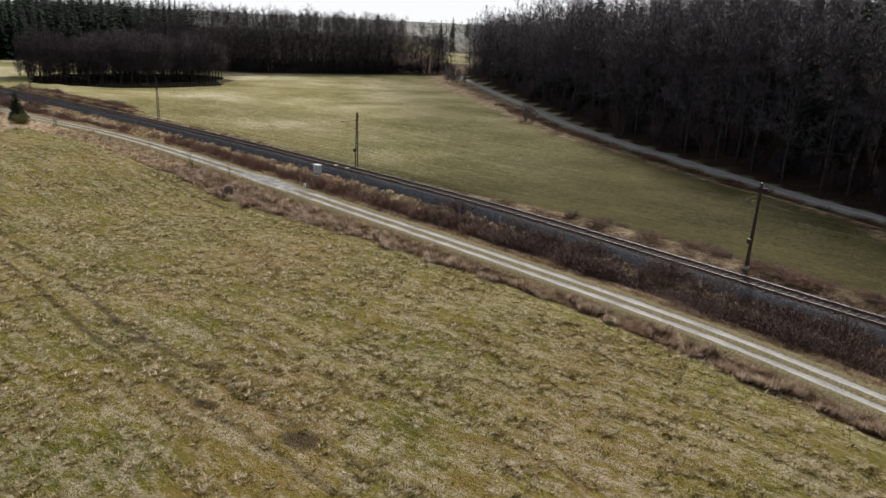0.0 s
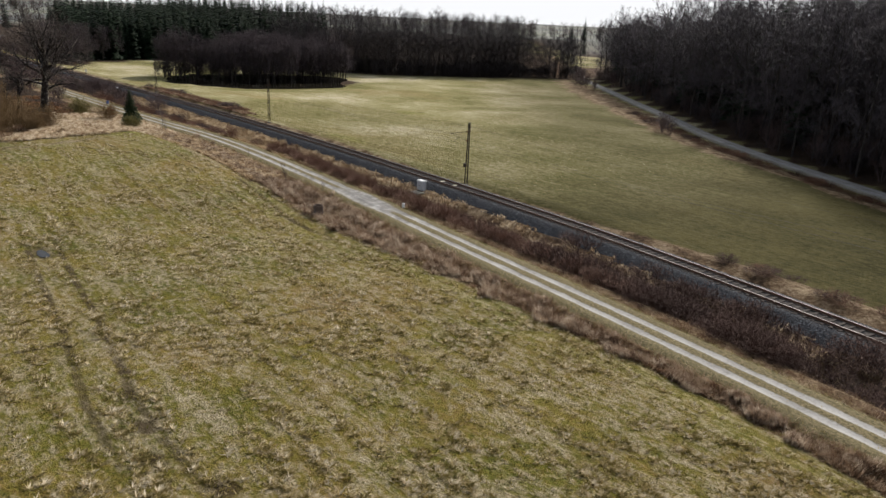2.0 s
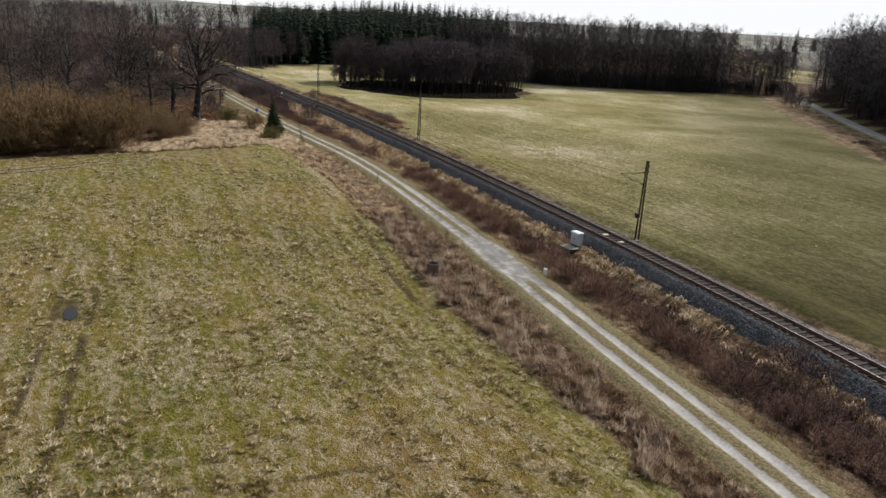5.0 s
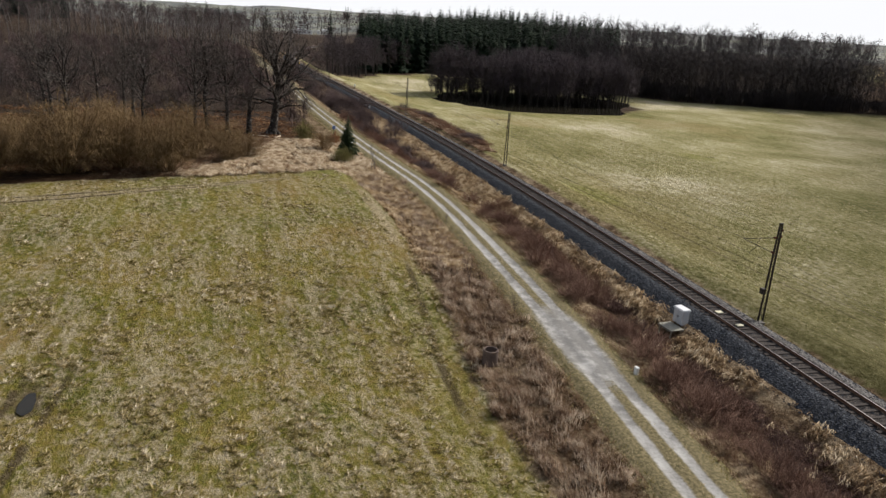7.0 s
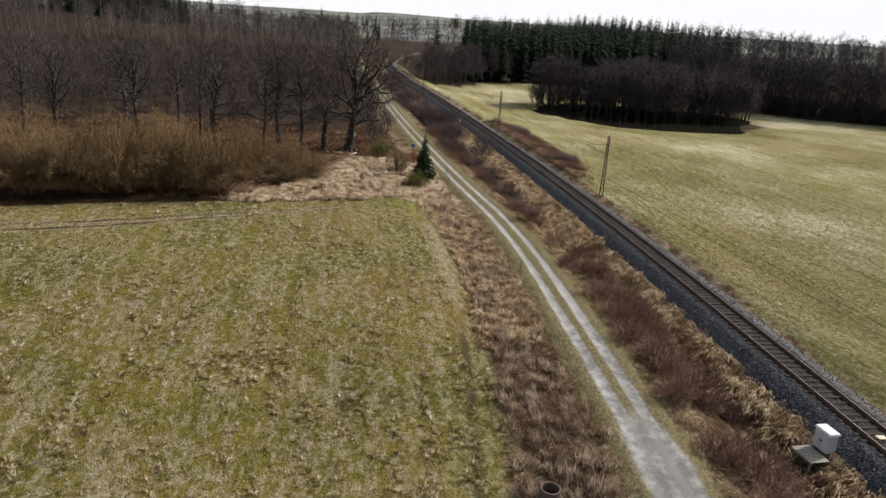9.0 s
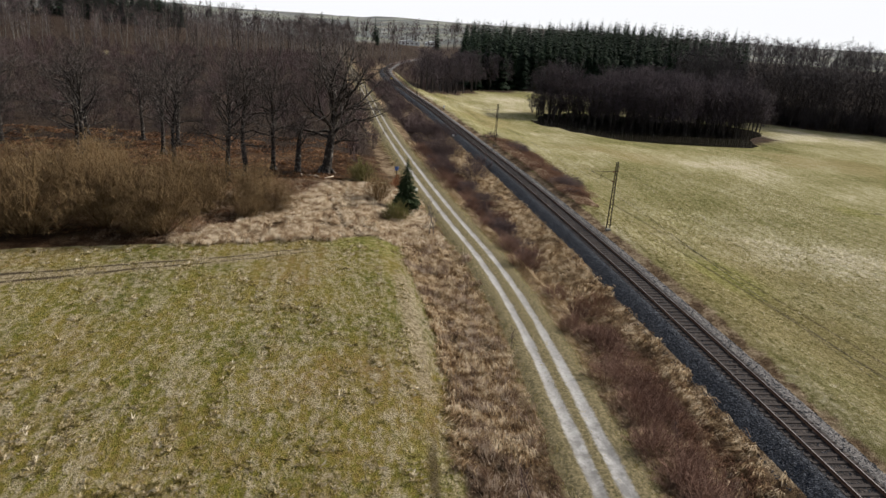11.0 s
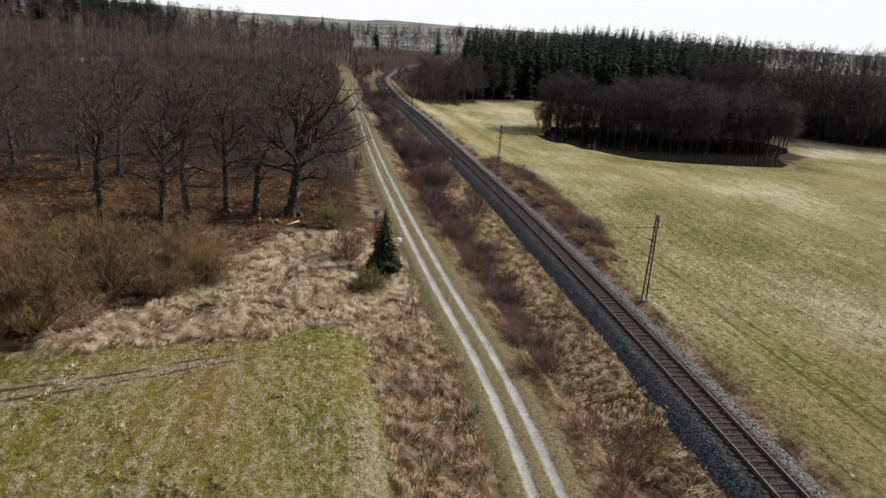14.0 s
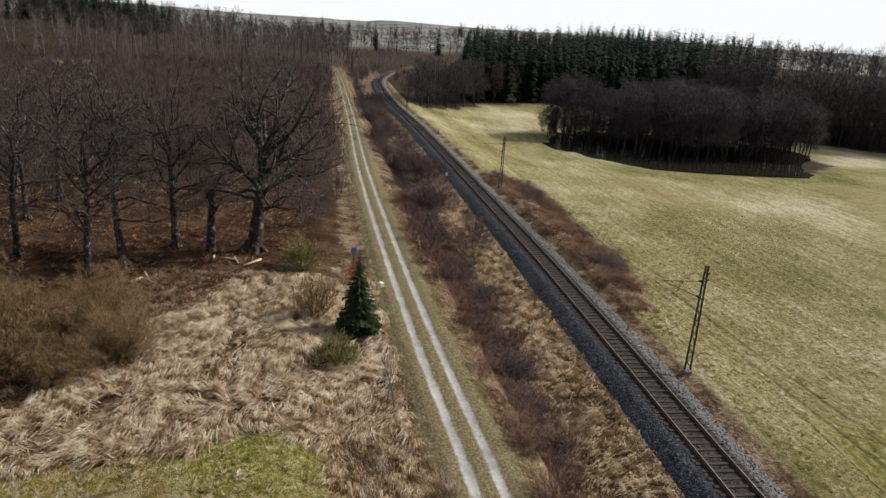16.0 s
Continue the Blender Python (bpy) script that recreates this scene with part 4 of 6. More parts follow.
marker("distance_post", -182.5, float(rail_y(-182.5)) - 2.9, 1.0, 0.05, M["white"], (0.06, 0.34, 0.42), "short lineside post with a white plate", "marker post")
marker("signal_post", -294.0, float(rail_y(-294)) - 1.9, 2.4, 0.07, M["yellow"], (0.06, 0.4, 0.5), "lineside post with a yellow board", "signal")
marker("distance_post", -226.0, float(rail_y(-226)) + 3.0, 1.3, 0.06, M["white"], (0.06, 0.4, 0.6), "lineside post with a white plate", "marker post")
marker("trail_sign", -139.3, 46.9, 2.6, 0.04, M["blue"], (0.03, 0.45, 0.5), "blue trail sign on a thin post by the track", "sign")


def well_ring(x, y):
    z = float(ground_z(x, y))
    ob = thing("concrete_well_ring", "rust-stained brown concrete well ring standing at the field edge", "well ring", Matrix.Translation((x, y, z)))
    bm = bmesh.new()
    n, ro, ri, h = 28, 0.47, 0.37, 0.95
    rings = [[bm.verts.new((r * math.cos(6.2832 * i / n), r * math.sin(6.2832 * i / n), zz)) for i in range(n)] for r, zz in ((ro, -0.2), (ro, h - 0.02), (ro - 0.02, h), (ri + 0.02, h), (ri, h - 0.02), (ri, 0.05))]
    for a, b in zip(rings, rings[1:]):
        for i in range(n):
            bm.faces.new((a[i], a[(i + 1) % n], b[(i + 1) % n], b[i]))
    part("ring", bm, M["ring"], ob, smooth=False)
    bm = bmesh.new()
    bmesh.ops.create_circle(bm, cap_ends=True, segments=n, radius=ri + 0.01, matrix=Matrix.Translation((0, 0, 0.25)))
    part("water", bm, M["water"], ob, "dark water in the ring")


well_ring(-65.4, 44.5)

# white block beside the track, by the spruce
bm = bmesh.new()
box(bm, (0.42, 0.42, 0.45), None, 0.05)
ob = part("white_block", bm, M["white"])
ob.matrix_basis = Matrix.Translation((-136.4, 49.1, float(ground_z(-136.4, 49.1)) + 0.2)) @ Matrix.Rotation(0.5, 4, "Z")
tagged(ob, "small white painted marker stone beside the track", "marker stone")

bm = bmesh.new()
box(bm, (0.26, 0.22, 0.5), None, 0.03)
ob = part("marker_stone", bm, M["white"])
ob.matrix_basis = Matrix.Translation((-61.6, 52.1, float(ground_z(-61.6, 52.1)) + 0.2)) @ Matrix.Rotation(0.3, 4, "Z")
tagged(ob, "low white-topped boundary stone on the track verge", "marker stone")


# far farm houses beyond the railway's bend
def farm_house(x, y, w, d, h, turn, label):
    ob = thing("farm_house", label, "house", Matrix.Translation((x, y, float(ground_z(x, y)))) @ Matrix.Rotation(turn, 4, "Z"), "far farm houses")
    bm = bmesh.new()
    box(bm, (w, d, h + 1), Matrix.Translation((0, 0, h / 2 - 0.5)))
    part("wall", bm, M["white"], ob, "white rendered wall")
    bm = bmesh.new()
    v = [bm.verts.new(c) for c in ((-w / 2 - 0.4, -d / 2 - 0.5, h), (w / 2 + 0.4, -d / 2 - 0.5, h), (w / 2 + 0.4, d / 2 + 0.5, h), (-w / 2 - 0.4, d / 2 + 0.5, h), (-w / 2 - 0.4, 0, h + 2.0), (w / 2 + 0.4, 0, h + 2.0))]
    for f in ((0, 1, 5, 4), (2, 3, 4, 5), (0, 4, 3), (1, 2, 5), (0, 3, 2, 1)):
        bm.faces.new([v[i] for i in f])
    part("roof", bm, M["cabinet"], ob, "pale grey roof")
    for i in range(4):
        bm = bmesh.new()
        box(bm, (0.08, d * 0.12, 1.2), Matrix.Translation((w / 2 + 0.03, d * (i - 1.5) * 0.22, h * 0.5)))
        part("window", bm, M["steel"], ob, "dark window")


farm_house(-830.0, 122.0, 8, 22, 3.4, 0.1, "long white farm house beyond the woods")
farm_house(-850.0, 150.0, 8, 15, 3.4, 0.2, "white farm house beyond the woods")

# ---- trees and shrubs ----
def tubes(segs, sides):
    """Vertices and faces of tapered tubes; segs: rows of x0 y0 z0 x1 y1 z1 r0 r1."""
    s = np.asarray(segs, float).reshape(-1, 8)
    a, b = s[:, 0:3], s[:, 3:6]
    d = b - a
    d /= np.maximum(np.linalg.norm(d, axis=1, keepdims=True), 1e-6)
    up = np.where(np.abs(d[:, 2:3]) > 0.9, np.array([[1.0, 0, 0]]), np.array([[0, 0, 1.0]]))
    u = np.cross(d, up)
    u /= np.linalg.norm(u, axis=1, keepdims=True)
    w = np.cross(d, u)
    if sides == 1:                       # a twig as one slim triangle
        V = np.stack([a - u * s[:, 6, None], a + u * s[:, 6, None], b], 1).reshape(-1, 3)
        k = np.arange(len(s))[:, None] * 3
        return V, np.concatenate([k, k + 1, k + 2, k + 2], 1)
    if sides == 2:
        ring = np.array([(-1, 0), (1, 0)])
    else:
        t = np.arange(sides) * 2 * np.pi / sides
        ring = np.stack([np.cos(t), np.sin(t)], 1)
    o = ring[None, :, 0:1] * u[:, None] + ring[None, :, 1:2] * w[:, None]
    A, B = a[:, None] + o * s[:, 6, None, None], b[:, None] + o * s[:, 7, None, None]
    V = np.concatenate([A, B], 1).reshape(-1, 3)
    base = np.arange(len(s)) * 2 * sides
    F = []
    for i in range(1 if sides == 2 else sides):
        j = (i + 1) % sides
        F.append(np.stack([base + i, base + j, base + sides + j, base + sides + i], 1))
    return V, np.concatenate(F)


def stem(segs, sides):
    """One unbroken tapered trunk, with loose pieces (root flares) after it."""
    s = np.asarray(segs, float).reshape(-1, 8)
    k = 1
    while k < len(s) and np.allclose(s[k, :3], s[k - 1, 3:6]):
        k += 1
    pts = np.concatenate([s[:1, :3], s[:k, 3:6]])
    rad = np.concatenate([s[:1, 6], s[:k, 7]])
    a = np.arange(sides) * 2 * np.pi / sides
    ring = np.stack([np.cos(a), np.sin(a), 0 * a], 1)
    V = (pts[:, None] + ring[None] * rad[:, None, None]).reshape(-1, 3)
    i, j = np.meshgrid(np.arange(k) * sides, np.arange(sides), indexing="ij")
    n = (j + 1) % sides
    F = np.stack([i + j, i + n, i + sides + n, i + sides + j], -1).reshape(-1, 4)
    return joined([(V, F), tubes(s[k:], sides)]) if k < len(s) else (V, F)


def joined(groups):
    V, F, o = [], [], 0
    for v, f in groups:
        V.append(v)
        F.append(f + o)
        o += len(v)
    return np.concatenate(V), np.concatenate(F)


def mixed_mesh(name, V, F, mats, slots=None):
    """A mesh of quads and triangles; a triangle's last index stands twice."""
    tri = F[:, 2] == F[:, 3]
    me = bpy.data.meshes.new(name)
    sizes = np.where(tri, 3, 4)
    loops = F[np.arange(4)[None] < sizes[:, None]]
    me.vertices.add(len(V))
    me.vertices.foreach_set("co", np.asarray(V, dtype=np.float32).ravel())
    me.loops.add(len(loops))
    me.loops.foreach_set("vertex_index", loops.astype(np.int32))
    me.polygons.add(len(F))
    me.polygons.foreach_set("loop_start", np.concatenate([[0], np.cumsum(sizes)[:-1]]).astype(np.int32))
    for m_ in mats:
        me.materials.append(m_)
    if slots is not None:
        me.polygons.foreach_set("material_index", np.asarray(slots, dtype=np.int32))
    me.update(calc_edges=True)
    return me


class Grower:
    """Bare broad-leaved tree: trunk, limbs, branches and twigs as polylines."""

    def __init__(self, seed, coarse=False):
        self.r, self.coarse = random.Random(seed), coarse
        self.levels = [[], [], [], [], []]

    def line(self, p, d, length, r0, r1, n, wob, lift, level):
        pts = [p.copy()]
        d = d.normalized()
        if self.coarse:
            n = {0: 5, 1: 3, 2: 2}.get(level, 1)
        for i in range(n):
            d = (d + Vector((self.r.gauss(0, wob), self.r.gauss(0, wob), self.r.gauss(0, wob) + lift))).normalized()
            q = pts[-1] + d * (length / n)
            ra, rb = r0 + (r1 - r0) * i / n, r0 + (r1 - r0) * (i + 1) / n
            self.levels[level].append((*pts[-1], *q, ra, rb))
            pts.append(q)
        return pts, d

    def side(self, d, spread):
        a = self.r.uniform(0, 6.2832)
        u = d.orthogonal().normalized()
        u.rotate(Matrix.Rotation(a, 3, d))
        return (d * math.cos(spread) + u * math.sin(spread)).normalized()

    def fork(self, pts, r0, r1, length, level, last, counts, wob, lift, spread):
        """Side shoots along a line, level by level."""
        n = counts[level]
        for i in range(n):
            f = self.r.uniform(0.25, 1.0) if level > 1 else self.r.uniform(0.32, 1.0)
            k = min(int(f * (len(pts) - 1)), len(pts) - 2)
            p = pts[k].lerp(pts[k + 1], f * (len(pts) - 1) - k)
            d = (pts[k + 1] - pts[k]).normalized()
            L = length * self.r.uniform(0.35, 0.62) * (1.15 - 0.5 * f)
            ra = max((r0 + (r1 - r0) * f) * 0.55, 0.008)
            sub, _ = self.line(p, self.side(d, spread * self.r.uniform(0.6, 1.3)), L, ra, max(ra * 0.35, 0.006), 4 if level < 3 else 2, wob, lift, min(level, 4))
            if level < last:
                self.fork(sub, ra, ra * 0.35, L, level + 1, last, counts, wob, lift, spread)


def oak(seed, height, girth, clear, limbs, crown, counts=(0, 0, 6, 5, 4), last=4, lift=0.05, wob=0.16, spread=0.75, coarse=False, flare=True, bole=0.6):
    g = Grower(seed, coarse)
    r = g.r
    lean = Vector((r.gauss(0, 0.025), r.gauss(0, 0.025), 1))
    n = 5 if coarse else 9
    trunk, _ = g.line(Vector((0, 0, -0.3)), lean, height * (0.70 if coarse else bole), girth, girth * (0.22 if coarse else 0.4), n, 0.05, 0.03, 0)
    # root flare
    for i in range(6 if flare and not coarse else 0):
        a = i * 1.047 + r.uniform(-0.3, 0.3)
        g.levels[0].append((math.cos(a) * girth * 0.5, math.sin(a) * girth * 0.5, 0.7, math.cos(a) * girth * 1.7, math.sin(a) * girth * 1.7, -0.25, girth * 0.5, girth * 0.3))
    for i in range(limbs):
        f = clear + (0.98 - clear) * (i / limbs) ** 0.85
        k = min(int(f * n), n - 1)
        p = trunk[k].lerp(trunk[k + 1], f * n - k)
        a = i * 2.4 + r.uniform(-0.5, 0.5)
        up = r.uniform(0.0, 0.5) + 1.7 * f ** 3 if coarse else r.uniform(0.12, 0.5) + 1.5 * f * f
        d = Vector((math.cos(a), math.sin(a), up))
        L = crown * r.uniform(0.75, 1.15) * (1.0 if coarse else 0.72 + 0.42 * f)
        ra = girth * (0.42 - 0.22 * f if coarse else 0.24 + 0.14 * f)
        pts, _ = g.line(p, d, L, ra, ra * 0.18, 6, wob, lift, 1)
        g.fork(pts, ra, ra * 0.18, L, 2, last, counts, wob, lift, spread)
    return g


def tree_meshes(g, trunk_mat, twig, twig_sides=3, thick=1.0):
    v, f = stem(g.levels[0], 5 if g.coarse else 8)
    trunk = mesh_of("trunk", v, f, trunk_mat, True)
    grp = []
    if g.levels[1]:
        grp.append((tubes(g.levels[1], 3 if g.coarse else 5), 0))
    if g.levels[2]:
        grp.append((tubes(g.levels[2], 2 if g.coarse else 4), 0))
    if not g.coarse and g.levels[4]:
        t = np.array(g.levels[4])
        t[:, 6:] *= thick
        grp.append((tubes(t, 1), 1))
    thin = g.levels[3]
    if thin:
        t = np.array(thin)
        t[:, 6:] *= thick if g.coarse else 1.0
        grp.append((tubes(t, 1 if g.coarse else twig_sides), 1))
    V, F = joined([x for x, _ in grp])
    slots = np.concatenate([np.full(len(x[1]), k) for x, k in grp])
    crown = mixed_mesh("crown", V, F, [trunk_mat, twig], slots)
    return trunk, crown


def plant(name, meshes, x, y, size, turn, label, category, group="", tall=1.0, sink=0.0):
    m = Matrix.Translation((x, y, float(ground_z(x, y)) - sink)) @ Matrix.Rotation(turn, 4, "Z") @ Matrix.Diagonal((size, size, size * tall, 1))
    ob = thing(name, label, category, m, group)
    attach("trunk", meshes[0], ob)
    if len(meshes) > 1:
        attach("crown", meshes[1], ob)
    return ob


rp = random.Random(77)

# big old oak and its neighbours
big_oak = tree_meshes(oak(8, 17.8, 0.74, 0.42, 20, 8.6, (0, 0, 9, 8, 8), wob=0.24, lift=0.03, spread=0.9, bole=0.56), M["oak_bark"], M["twig_oak"], 3, 1.7)
tall_oaks = [tree_meshes(oak(s, 17.0, 0.36, 0.40, 16, 6.6, (0, 0, 8, 7, 7), wob=0.25, lift=0.03, spread=0.9, bole=0.62), M["oak_bark"], M["twig_oak"], 3, 1.7) for s in (11, 12, 13)]
stump = tree_meshes(oak(21, 7.5, 0.5, 0.6, 6, 2.4, (0, 0, 4, 3, 3), flare=False, bole=0.8), M["oak_bark"], M["twig_oak"], 3, 1.7)
plant("oak_tree", big_oak, -144.9, 38.0, 1.0, 0.4, "large bare old oak with a thick furrowed trunk", "tree", "old oaks")
plant("dead_oak", stump, -144.6, 34.4, 1.0, 1.4, "short broken oak trunk with a few branches", "tree", "old oaks")
for i, (x, y, s) in enumerate([(-145.2, 31.2, 0.98), (-139.4, 28.4, 1.0), (-136.8, 26.5, 0.93), (-153.5, 15.7, 0.86), (-142, 19.5, 0.92), (-160.8, 16.2, 0.95), (-164.0, 10.5, 0.9), (-149, 6.0, 0.95), (-166, 2.0, 0.9), (-139.0, 10.0, 0.95), (-142, -5, 0.95), (-156, -6, 0.92), (-134, 2.0, 0.9), (-130, -12, 0.95), (-150, -18, 0.95)]):
    plant("oak_tree", tall_oaks[i % 3], x, y, s * rp.uniform(0.96, 1.04), rp.uniform(0, 6.28), "tall slender bare oak among brown leaf litter", "tree", "old oaks", rp.uniform(0.95, 1.05))

plant("oak_tree", tall_oaks[1], -402.0, 53.0, 0.8, 2.0, "gnarled bare oak where the track meets the wood", "tree", "old oaks")


# multi-stemmed shrubs
def shrub(seed, height, width, stems, mat, counts=(0, 0, 0, 5, 3), thick=1.0, r0=0.03, droop=0.02, forks=2, clear=0.1, coarse=True, spread=0.8, twig=0.62, wob=0.2, dome=False):
    """Many stems that fan out to a dome; returns stems and twigs."""
    g = Grower(seed, coarse)
    r = g.r
    for i in range(stems):
        a, k = r.uniform(0, 6.2832), math.sqrt(r.random())
        p = Vector((math.cos(a) * k * width * clear, math.sin(a) * k * width * clear, -0.1))
        d = Vector((math.cos(a) * k * width * 0.5, math.sin(a) * k * width * 0.5, height * math.sqrt(max(1.02 - 0.85 * k * k, 0.1)) * r.uniform(0.72, 0.95)))
        rr = r0 * r.uniform(0.6, 1.2)
        pts, _ = g.line(p, d, d.length * r.uniform(0.8, 1.0), rr, rr * 0.35, 4, 0.10, droop, 2)
        g.fork(pts, rr, rr * 0.35, height * twig, 3, 2 + forks, counts, wob, 0.02, spread)
    if dome:                             # shoots stop at a rounded, uneven shell
        rr_ = np.random.RandomState(seed)
        for k in (2, 3, 4):
            t = np.array(g.levels[k])
            for c in (0, 3):
                q = np.sqrt((t[:, c] / (0.54 * width)) ** 2 + (t[:, c + 1] / (0.54 * width)) ** 2 + ((t[:, c + 2] - 0.46 * height) / (0.52 * height)) ** 2)
                ang = np.arctan2(t[:, c + 1], t[:, c])
                lim = 0.96 + 0.10 * np.sin(3 * ang + seed) * np.cos(4 * t[:, c + 2] / height + seed) + rr_.normal(0, 0.06, len(t))
                m_ = np.minimum(1.0, lim / np.maximum(q, 0.01))
                t[:, c] *= m_
                t[:, c + 1] *= m_
                t[:, c + 2] = np.maximum(0.46 * height + (t[:, c + 2] - 0.46 * height) * m_, -0.1)
            g.levels[k] = [tuple(q_) for q_ in t]
    v, f = tubes(g.levels[2], 3)
    stem = mixed_mesh("stems", v, f, [mat])
    v, f = joined([tubes(np.array(g.levels[k]) * np.array([1, 1, 1, 1, 1, 1, thick, thick]), 1) for k in (3, 4) if g.levels[k]])
    return stem, mixed_mesh("crown", v, f, [mat])


def bush(name, me, x, y, size, label, category, group="", tall=1.0):
    ob = attach(name, me[0])
    attach("crown", me[1], ob)
    ob.matrix_basis = Matrix.Translation((x, y, float(ground_z(x, y)))) @ Matrix.Rotation(rp.uniform(0, 6.28), 4, "Z") @ Matrix.Diagonal((size, size, size * tall, 1))
    return tagged(ob, label, category, group)


willow = [shrub(40 + i, 8.8, 9.8, 54, M["twig_willow"], (0, 0, 0, 16, 20), 1.8, 0.055, 0.0, twig=0.40, spread=1.2, wob=0.3, clear=0.06, dome=True) for i in range(3)]
scrub = [shrub(50 + i, 7.4, 5.0, 12, M["twig_scrub"], (0, 0, 0, 9, 9), 3.3, 0.045) for i in range(3)]
red = [shrub(60 + i, 1.7, 2.6, 70, M["twig_red"], (0, 0, 0, 7, 4), 1.5, 0.012, clear=0.35) for i in range(3)]
rust = [shrub(63 + i, 1.6, 2.6, 70, M["twig_rust"], (0, 0, 0, 7, 4), 1.4, 0.012, clear=0.35) for i in range(3)]
dark = [shrub(66 + i, 2.6, 3.0, 46, M["twig_scrub"], (0, 0, 0, 8, 6), 1.5, 0.016, clear=0.25) for i in range(3)]
broom = shrub(72, 1.8, 2.1, 80, M["twig_green"], (0, 0, 0, 6, 4), 1.8, 0.014)
hazel = shrub(73, 3.6, 2.8, 34, M["twig_willow"], (0, 0, 0, 9, 6), 1.8, 0.03)

for i, (x, y, s) in enumerate([(-112.8, 24.2, 1.0), (-114.4, 19.4, 0.84), (-112.2, 14.0, 1.04), (-110.4, 7.4, 0.96), (-108.0, 1.0, 1.04), (-105.5, -6, 0.95), (-103.5, -14, 1.02), (-120.5, 26.5, 0.76), (-121, 17.0, 1.0), (-119, 8.5, 0.92), (-117, -1, 1.04), (-113, -10, 0.95), (-111, -19, 1.05), (-128, 22, 0.66), (-128, 11, 0.82), (-125, 1, 0.95)]):
    bush("willow_bush", willow[i % 3], x, y, s * rp.uniform(0.92, 1.16), "dense olive-brown bare willow bush at the field edge", "bush", "willow bushes", rp.uniform(0.82, 1.14))
for x, y, s in ((-121.5, 33.0, 0.55), (-119, 31.0, 0.4), (-127.5, 30.5, 0.6)):
    bush("willow_bush", willow[0], x, y, s, "small bare willow bush in dry grass", "bush", "willow bushes")
bush("hazel_bush", hazel, -129.2, 43.9, 1.1, "upright bare hazel bush beside the spruce", "bush")
bush("broom_bush", broom, -122.6, 45.4, 1.45, "rounded green broom bush in dry grass", "bush")
bush("broom_bush", broom, -140.0, 42.6, 1.9, "yellow-green leafy shrub near the old oak", "bush")
leafy = shrub(74, 2.6, 1.8, 30, M["rust_leaf"], (0, 0, 0, 6, 4), 1.6, 0.015)
bush("beech_sapling", leafy, -137.7, 47.0, 1.0, "young beech keeping its rust-brown leaves", "sapling")

# upright thicket along the track, dark bramble in the ditch beside it
upright = [shrub(85 + i, 1.9, 1.9, 60, M["twig_pink"], (0, 0, 0, 8, 4), 1.3, 0.012, 0.06, clear=0.34, spread=0.5, twig=0.5) for i in range(3)]
for i in range(300):
    x = -34 - 140 * rp.random()
    t, r = float(track_y(x)), float(rail_y(x))
    f = 0.30 + 0.10 * rp.gauss(0, 1) + (0.04 if x < -100 else 0.06)
    bare = -112 < x < -96 or -73 < x < -69
    if not 0.22 < f < 0.56 or (bare and rp.random() < 0.8) or (x < -112 and rp.random() < 0.35) or (x > -52 and f < 0.3):
        continue
    bush("thicket_bush", upright[i % 3], x, t + f * (r - t), rp.uniform(0.6, 1.15), "upright pink-brown bare thicket beside the track", "bush", "track side thicket", rp.uniform(0.65, 1.05))
for i in range(170):
    x = -30 - 150 * rp.random()
    t, r = float(track_y(x)), float(rail_y(x))
    y = t + ((0.40 if x < -104 else 0.58) + rp.gauss(0, 0.05)) * (r - t)
    if (-72.5 < x < -65.5 and y > 57.5) or (-112 < x < -92 and rp.random() < 0.6):
        continue
    if x < -112 and rp.random() < 0.6:
        bush("thorn_bush", dark[i % 3], x, y, rp.uniform(0.55, 1.05), "bare grey-brown thorn bush in the ditch", "bush", "ditch thorn bushes", rp.uniform(0.6, 0.9))
    else:
        bush("bramble_bush", (rust if x < -78 else red)[i % 3], x, y, rp.uniform(0.6, 1.1), "low dark red-brown bramble in the ditch", "bush", "railway bank brambles", rp.uniform(0.5, 0.85))
for i in range(70):
    x = -150 - 150 * rp.random()
    t, r = float(track_y(x)), float(rail_y(x))
    bush("thorn_bush", dark[i % 3], x, t + rp.uniform(0.25, 0.75) * (r - t), rp.uniform(0.8, 1.5), "bare grey-brown thorn bush in the ditch", "bush", "ditch thorn bushes")
for i in range(120):
    x = 2 - 46 * rp.random()
    y = float(track_y(x)) + rp.uniform(0.34, 0.78) * float(rail_y(x) - track_y(x))
    bush("bramble_bush", red[i % 3], x, y, rp.uniform(0.85, 1.4), "low dark red-brown bramble thicket on the railway bank", "bush", "railway bank brambles", rp.uniform(0.65, 1.0))
for i in range(46):
    x = 2 - 36 * rp.random()
    bush("lineside_bush", (red if i % 2 else rust)[i % 3], x, float(rail_y(x)) + rp.uniform(3.9, 6.6), rp.uniform(0.45, 0.85), "low brown weeds between ballast and meadow", "bush", "lineside brush", 0.6)
for i in range(110):
    u = rp.random()
    x, k = -136.5 - 46 * u, rp.uniform(4.6, 6.6 + 4.2 * u)
    bush("brush_bush", (dark if i % 6 == 0 else rust)[i % 3], x, float(rail_y(x)) + k, rp.uniform(0.7, 1.2), "bare brown brush on the meadow side of the railway", "bush", "ditch thorn bushes", 0.55)
for i in range(130):
    y = rp.uniform(72, 185)
    bush("roadside_bush", (rust if i % 3 else red)[i % 3], float(road_x(y)) - rp.uniform(4, 14) / 0.72, y, rp.uniform(0.6, 1.2), "low brown brush between meadow and forest road", "bush", "roadside brambles", 0.7)
